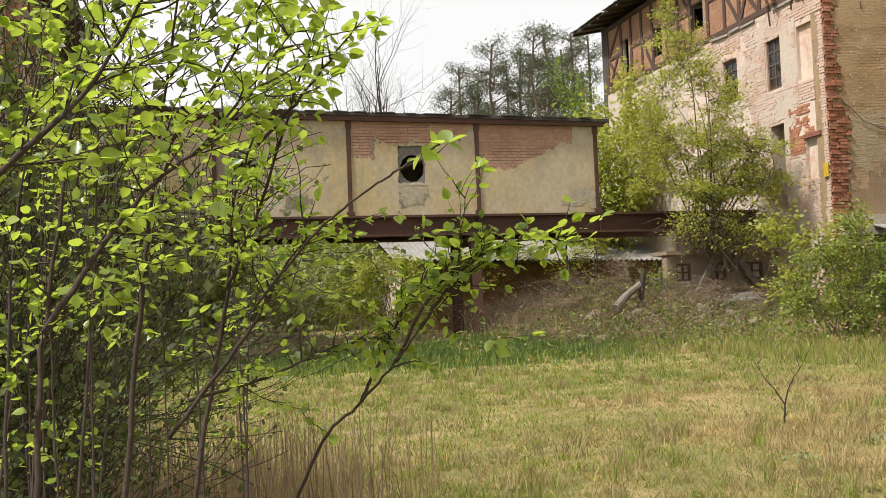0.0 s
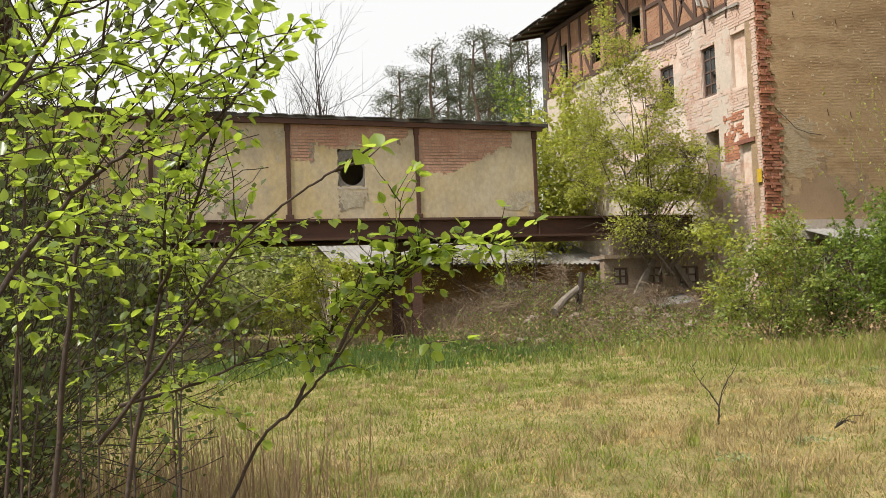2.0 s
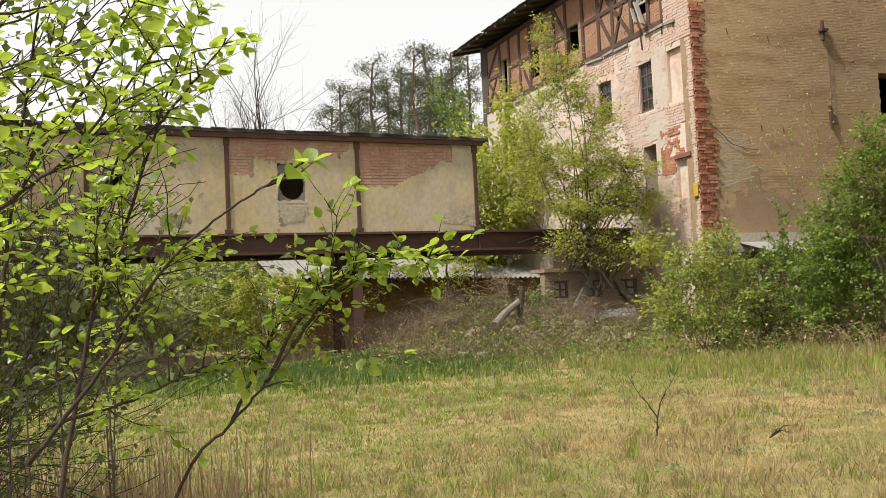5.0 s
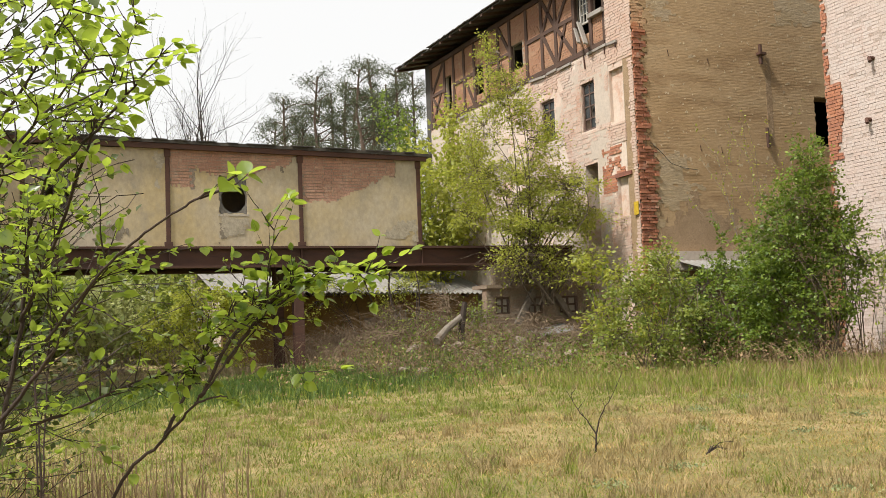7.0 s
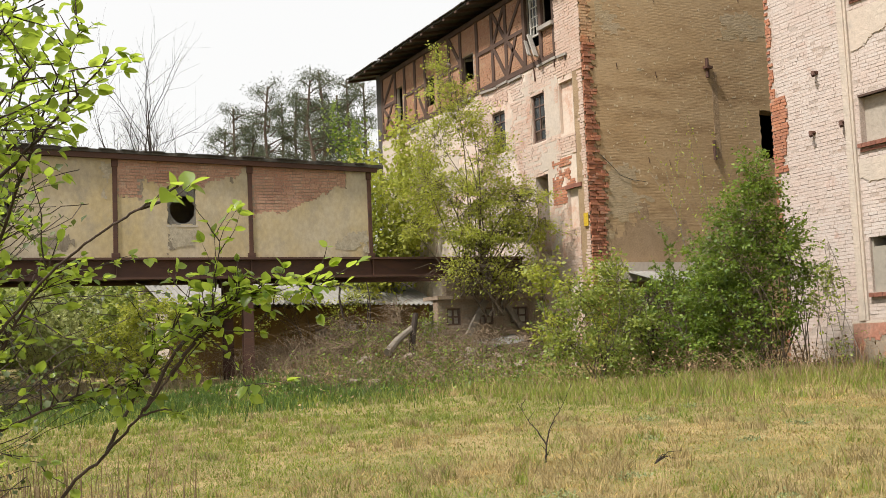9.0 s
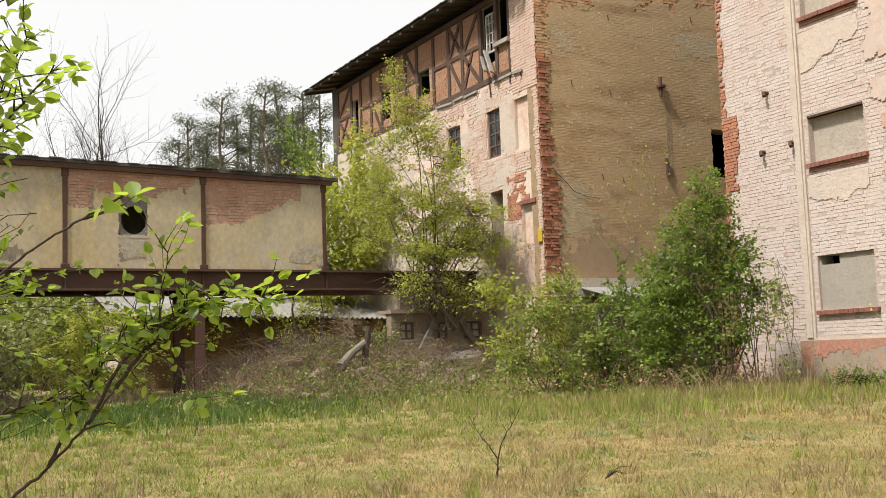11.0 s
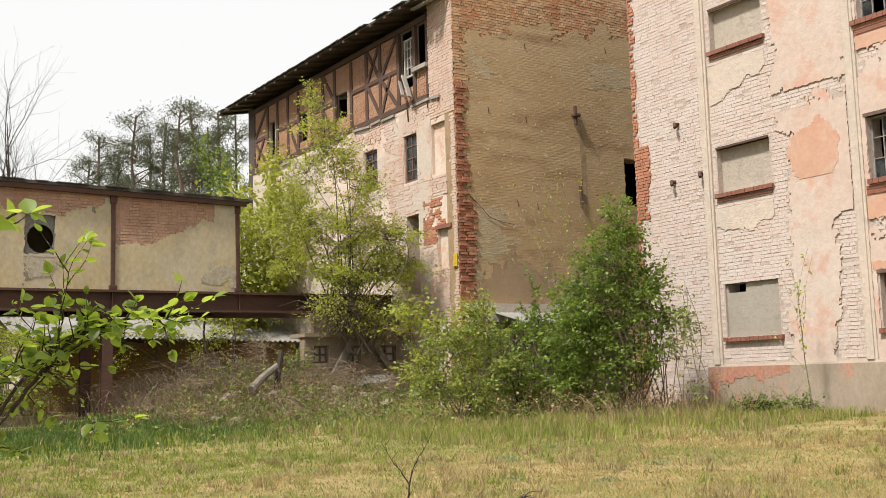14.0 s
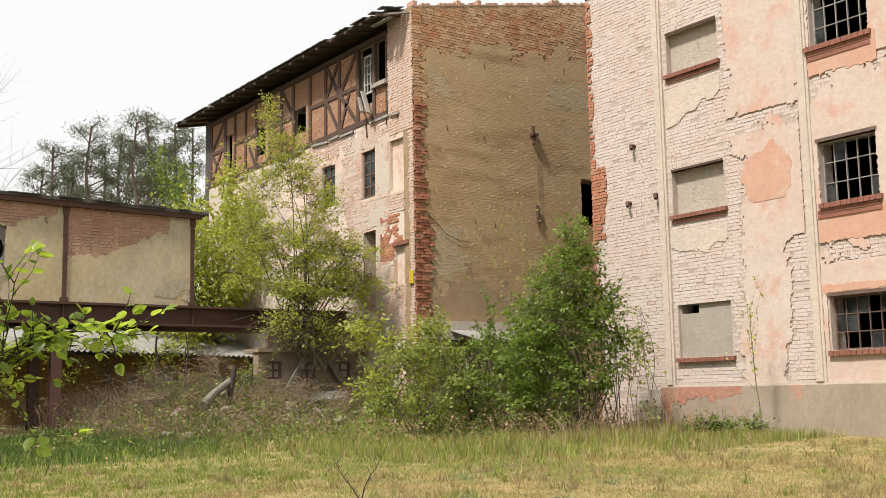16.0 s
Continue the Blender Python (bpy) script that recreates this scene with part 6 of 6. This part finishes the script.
wh = rs.uniform(0.05, 0.36, len(at)) * np.clip(0.7 + 0.8 * wn_[s], 0.3, 1.4)
g_ = rs.uniform(0, 1, len(at)) < 0.62
blades("wall_grass", at[g_], wh[g_], np.full(g_.sum(), 0.006), L_GRASS, "longer green grass before the factory", rs, 0.7)
blades("wall_straw", at[~g_], wh[~g_], np.full((~g_).sum(), 0.005), L_STRAW, "longer dry grass before the factory", rs, 0.9)
# old straw standing below the hazel
nd, na = rs.uniform(4.0, 9.0, 5200), np.radians(rs.uniform(-13, 9, 5200))
at = np.stack([nd * np.sin(na), nd * np.cos(na), np.zeros(len(nd))], 1)
at[:, 2] = np.array([lie(x, y) for x, y in at[:, :2]]) - 0.01
blades("standing_straw", at, rs.uniform(0.15, 0.5, len(nd)), np.full(len(nd), 0.0026), L_STRAW, "old straw standing below the hazel", rs, 0.5)
rs = np.random.RandomState(333)
T_ = 3000
td = 5.5 + 17 * rs.uniform(0, 1, T_) ** 1.3
ta = np.radians(rs.uniform(-12, 58, T_))
cx_, cy_ = td * np.sin(ta), td * np.cos(ta)
ok = (cx_ < 17.6) & (cy_ < 22) & (np.array([noise.noise(Vector((x * 0.5, y * 0.5, 6.0))) for x, y in zip(cx_, cy_)]) + rs.normal(0, 0.2, T_) > 0.0)
cx_, cy_ = cx_[ok], cy_[ok]
px_ = np.repeat(cx_, 26) + rs.normal(0, 0.045, len(cx_) * 26)
py_ = np.repeat(cy_, 26) + rs.normal(0, 0.045, len(cy_) * 26)
at = np.stack([px_, py_, np.array([lie(x, y) for x, y in zip(px_, py_)]) - 0.01], 1)
kind_ = np.repeat(rs.uniform(0, 1, len(cx_)) + np.clip((cy_ - 12) / 20, 0, 0.3) - 0.4 * np.clip((cx_ - 2) / 4, 0, 1) * np.clip((15 - cy_) / 4, 0, 1), 26) > 0.5
hh = rs.uniform(0.04, 0.17, len(px_))
ww = 0.0016 + 0.0002 * np.hypot(px_, py_)
blades("green_tufts", at[kind_], hh[kind_], ww[kind_], L_GRASS, "tufts of longer green grass in the meadow", rs, 0.8)
blades("straw_tufts", at[~kind_], hh[~kind_], ww[~kind_], L_STRAW, "tufts of old straw in the meadow", rs, 1.1)


def stalks(name, label, places, hmin, hmax, r, material, seed, arc=0.25, sides=3):
    rng = random.Random(seed)
    g = Geo()
    for x, y in places:
        h = rng.uniform(hmin, hmax)
        a = rng.uniform(0, 2 * math.pi)
        o = h * rng.uniform(0, 1) * arc
        p = Vector((x, y, lie(x, y) - 0.03))
        dx = Vector((math.cos(a), math.sin(a), 0)) * o
        pts = [p, p + dx * 0.25 + Vector((0, 0, h * 0.5)), p + dx * 0.7 + Vector((0, 0, h * 0.85)), p + dx * 1.2 + Vector((0, 0, h * (1.0 - 0.25 * min(1, arc))))]
        g.tube(pts, [r, r * 0.85, r * 0.6, r * 0.25], sides)
    return tagged(g.make(name, material), label, "stalks", kind="stuff")


rng = random.Random(77)
M_STALK = surface("red_brown_stalk", (0.17, 0.085, 0.05), (0.25, 0.145, 0.08), None, 2.5, 30, 0.9, bump=0.0, island=0.7, vary=(0.48, 0.37, 0.22))
pl = []
for k in range(1150):
    a, d = rng.uniform(-11, 14), rng.uniform(5.0, 9.5)
    if a > 6 and rng.random() < (a - 6) / 9:
        continue
    pl.append((d * math.sin(radians(a)), d * math.cos(radians(a))))
stalks("dry_stalks", "thicket of thin dry reddish stalks in the grass", pl, 0.25, 0.88, 0.0036, M_STALK, 5, 0.25)
pl = []
while len(pl) < 3000:
    x, y = rng.uniform(7.4, 16.5), rng.uniform(19.5, 27.5)
    k = ((x - 11.5) / 4.2) ** 2 + ((y - 24.2) / 3.0) ** 2
    if rng.random() < math.exp(-k * 1.1) and not (x > 12.4 and y > 25.7) and not (x > 15.7 and y > 22):
        pl.append((x, y))
stalks("dry_brambles", "tangle of dry brown bramble canes on the rubble bank", pl, 0.15, 0.65, 0.0045, M_TWIG, 6, 1.6)
pl = [(rng.uniform(2, 10), rng.uniform(25.5, 32)) for _ in range(500)] + [(rng.uniform(7.9, 12.2), rng.uniform(25.5, 31.5)) for _ in range(1500)]
stalks("dry_undergrowth", "dry brown undergrowth beneath the bridge", pl, 0.3, 1.1, 0.005, M_TWIG, 8, 1.5)
pl = [(rng.uniform(13.5, 18.2), rng.uniform(14.5, 19.5)) for _ in range(600)]
stalks("dry_weeds", "dry reddish weeds below the elder bush", pl, 0.2, 0.75, 0.005, M_STALK, 9, 1.2)

# ---- rubble bank ----
heap = thing("rubble_heap", "overgrown heap of broken brick and stone", "rubble")
rng = random.Random(55)
for k in range(230):
    while True:
        x, y = rng.gauss(12.5, 1.5), rng.gauss(23.6, 1.1)
        if not (x > 12.4 and y > 25.6) and x < 15.3 and y > 20.5:
            break
    s = rng.uniform(0.04, 0.11) * (1.8 if rng.random() < 0.15 else 1.0)
    bm = bmesh.new()
    bmesh.ops.create_icosphere(bm, subdivisions=1, radius=s)
    ax = Vector((rng.uniform(0.7, 1.5), rng.uniform(0.7, 1.3), rng.uniform(0.35, 0.8)))
    for v in bm.verts:
        v.co = Vector((v.co.x * ax.x, v.co.y * ax.y, v.co.z * ax.z)) * rng.uniform(0.75, 1.2)
    me = bpy.data.meshes.new("stone")
    bm.to_mesh(me)
    bm.free()
    me.materials.append(M_RUBBLE if rng.random() < 0.8 else M_DARKBRICK)
    o = new("stone", me)
    o.parent = heap
    o.location = (x, y, lie(x, y) + s * 0.3)
    o.rotation_euler = (rng.uniform(-0.5, 0.5), rng.uniform(-0.5, 0.5), rng.uniform(0, 6))
g = Geo()
g.tube([Vector((10.15, 23.9, lie(10.15, 23.9) + 0.25)), Vector((10.6, 24.3, 1.65)), Vector((11.15, 24.6, 1.95))], [0.10, 0.09, 0.08], 8)
tagged(g.make("fallen_log", M_GREYBARK), "broken grey log lying on the rubble bank", "log")
g = Geo()
g.tube([Vector((11.0, 24.4, 1.1)), Vector((11.1, 24.5, 1.7)), Vector((11.25, 24.6, 2.3))], [0.09, 0.08, 0.07], 7)
tagged(g.make("tree_stump", M_BARK), "dark broken stump on the rubble bank", "stump")
v, f = [], []
for i in range(9):
    for j in range(7):
        x, y = 13.2 + i * 0.16, 24.3 + j * 0.17
        v.append((x, y, lie(x, y) + 0.16 + 0.045 * i * (1 if j > 2 else 0.6) + 0.07 * noise.noise(Vector((x * 3, y * 3, 2)))))
        if i and j:
            a = i * 7 + j
            f.append((a, a - 7, a - 8, a - 1))
g = Geo()
g.v, g.f = v, f
tarp = tagged(g.make("tarpaulin", M_SHEET, smooth=True), "crumpled grey sheet on the rubble bank", "sheet")
m = tarp.modifiers.new("thick", "SOLIDIFY")
m.thickness = 0.02

# leaf litter and low weeds on the bank
L_LITTER = leaf_material("dead_leaf", (0.13, 0.08, 0.045), (0.32, 0.22, 0.13), (0.25, 0.16, 0.08), 0.15, 0.85)
rs = np.random.RandomState(412)


def scatter(n, cx, cy, rx, ry, up):
    p = np.stack([rs.normal(cx, rx, n), rs.normal(cy, ry, n)], 1)
    ok = ~((p[:, 0] > 12.4) & (p[:, 1] > 25.8)) & ~((p[:, 0] > 15.6) & (p[:, 1] > 21.9)) & (p[:, 0] < 18.1)
    p = p[ok]
    z = np.array([lie(x, y) for x, y in p]) + np.abs(rs.normal(0, up, len(p)))
    return np.column_stack([p, z])


tagged(leaves("leaf_litter", scatter(16000, 11.3, 24.0, 2.7, 1.8, 0.07), 0.075, L_LITTER, None, rs), "brown leaf litter on the rubble bank", "leaf litter", kind="stuff")
tagged(leaves("low_weeds", np.concatenate([scatter(7500, 12.0, 22.6, 2.6, 1.6, 0.16), scatter(2500, 14.5, 19.3, 1.9, 1.3, 0.22), scatter(1500, 10.2, 25.8, 1.2, 1.0, 0.25)]), 0.075, L_GREEN, None, rs), "low green weeds on the bank", "weeds", kind="stuff")
tagged(leaves("dead_scrub_leaves", scatter(5000, 15.4, 18.6, 1.5, 1.2, 0.3), 0.07, L_LITTER, None, rs), "dead brown leaves below the bushes", "leaf litter", kind="stuff")

# small plants and a dead branch in the open meadow
rk = np.random.RandomState(500)
at = []
for x, y, r in ((8.67, 11.76, 0.16), (7.52, 10.14, 0.14), (5.94, 6.3, 0.17), (5.66, 7.97, 0.13), (10.15, 12.7, 0.18), (8.09, 9.12, 0.14), (4.69, 7.5, 0.14), (11.6, 13.6, 0.14), (9.6, 9.9, 0.12)):
    p = np.column_stack([rk.normal(x, r * 0.6, 130), rk.normal(y, r * 0.6, 130)])
    at.append(np.column_stack([p, [lie(a, b) + abs(rk.normal(0, 0.02)) for a, b in p]]))
tagged(leaves("meadow_herbs", np.concatenate(at), 0.032, L_HERB, None, rk, droop=-0.3), "low grey-green herb cushions in the meadow", "herbs", kind="stuff")
rng = random.Random(61)
g = Geo()
bx, by = 6.29, 8.4
bz = lie(bx, by)
for k in range(6):
    a = rng.uniform(-0.9, 0.7)
    e = Vector((bx + math.cos(a) * rng.uniform(0.1, 0.3), by + math.sin(a) * rng.uniform(0.1, 0.3), bz + rng.uniform(0.01, 0.13)))
    s = Vector((bx, by, bz + 0.02))
    g.tube([s, s.lerp(e, 0.5) + Vector((0, 0, 0.05)), e], [0.006, 0.004, 0.0015], 5)
tagged(g.make("dead_branch", M_BARK), "dead branching twig lying in the meadow", "branch")
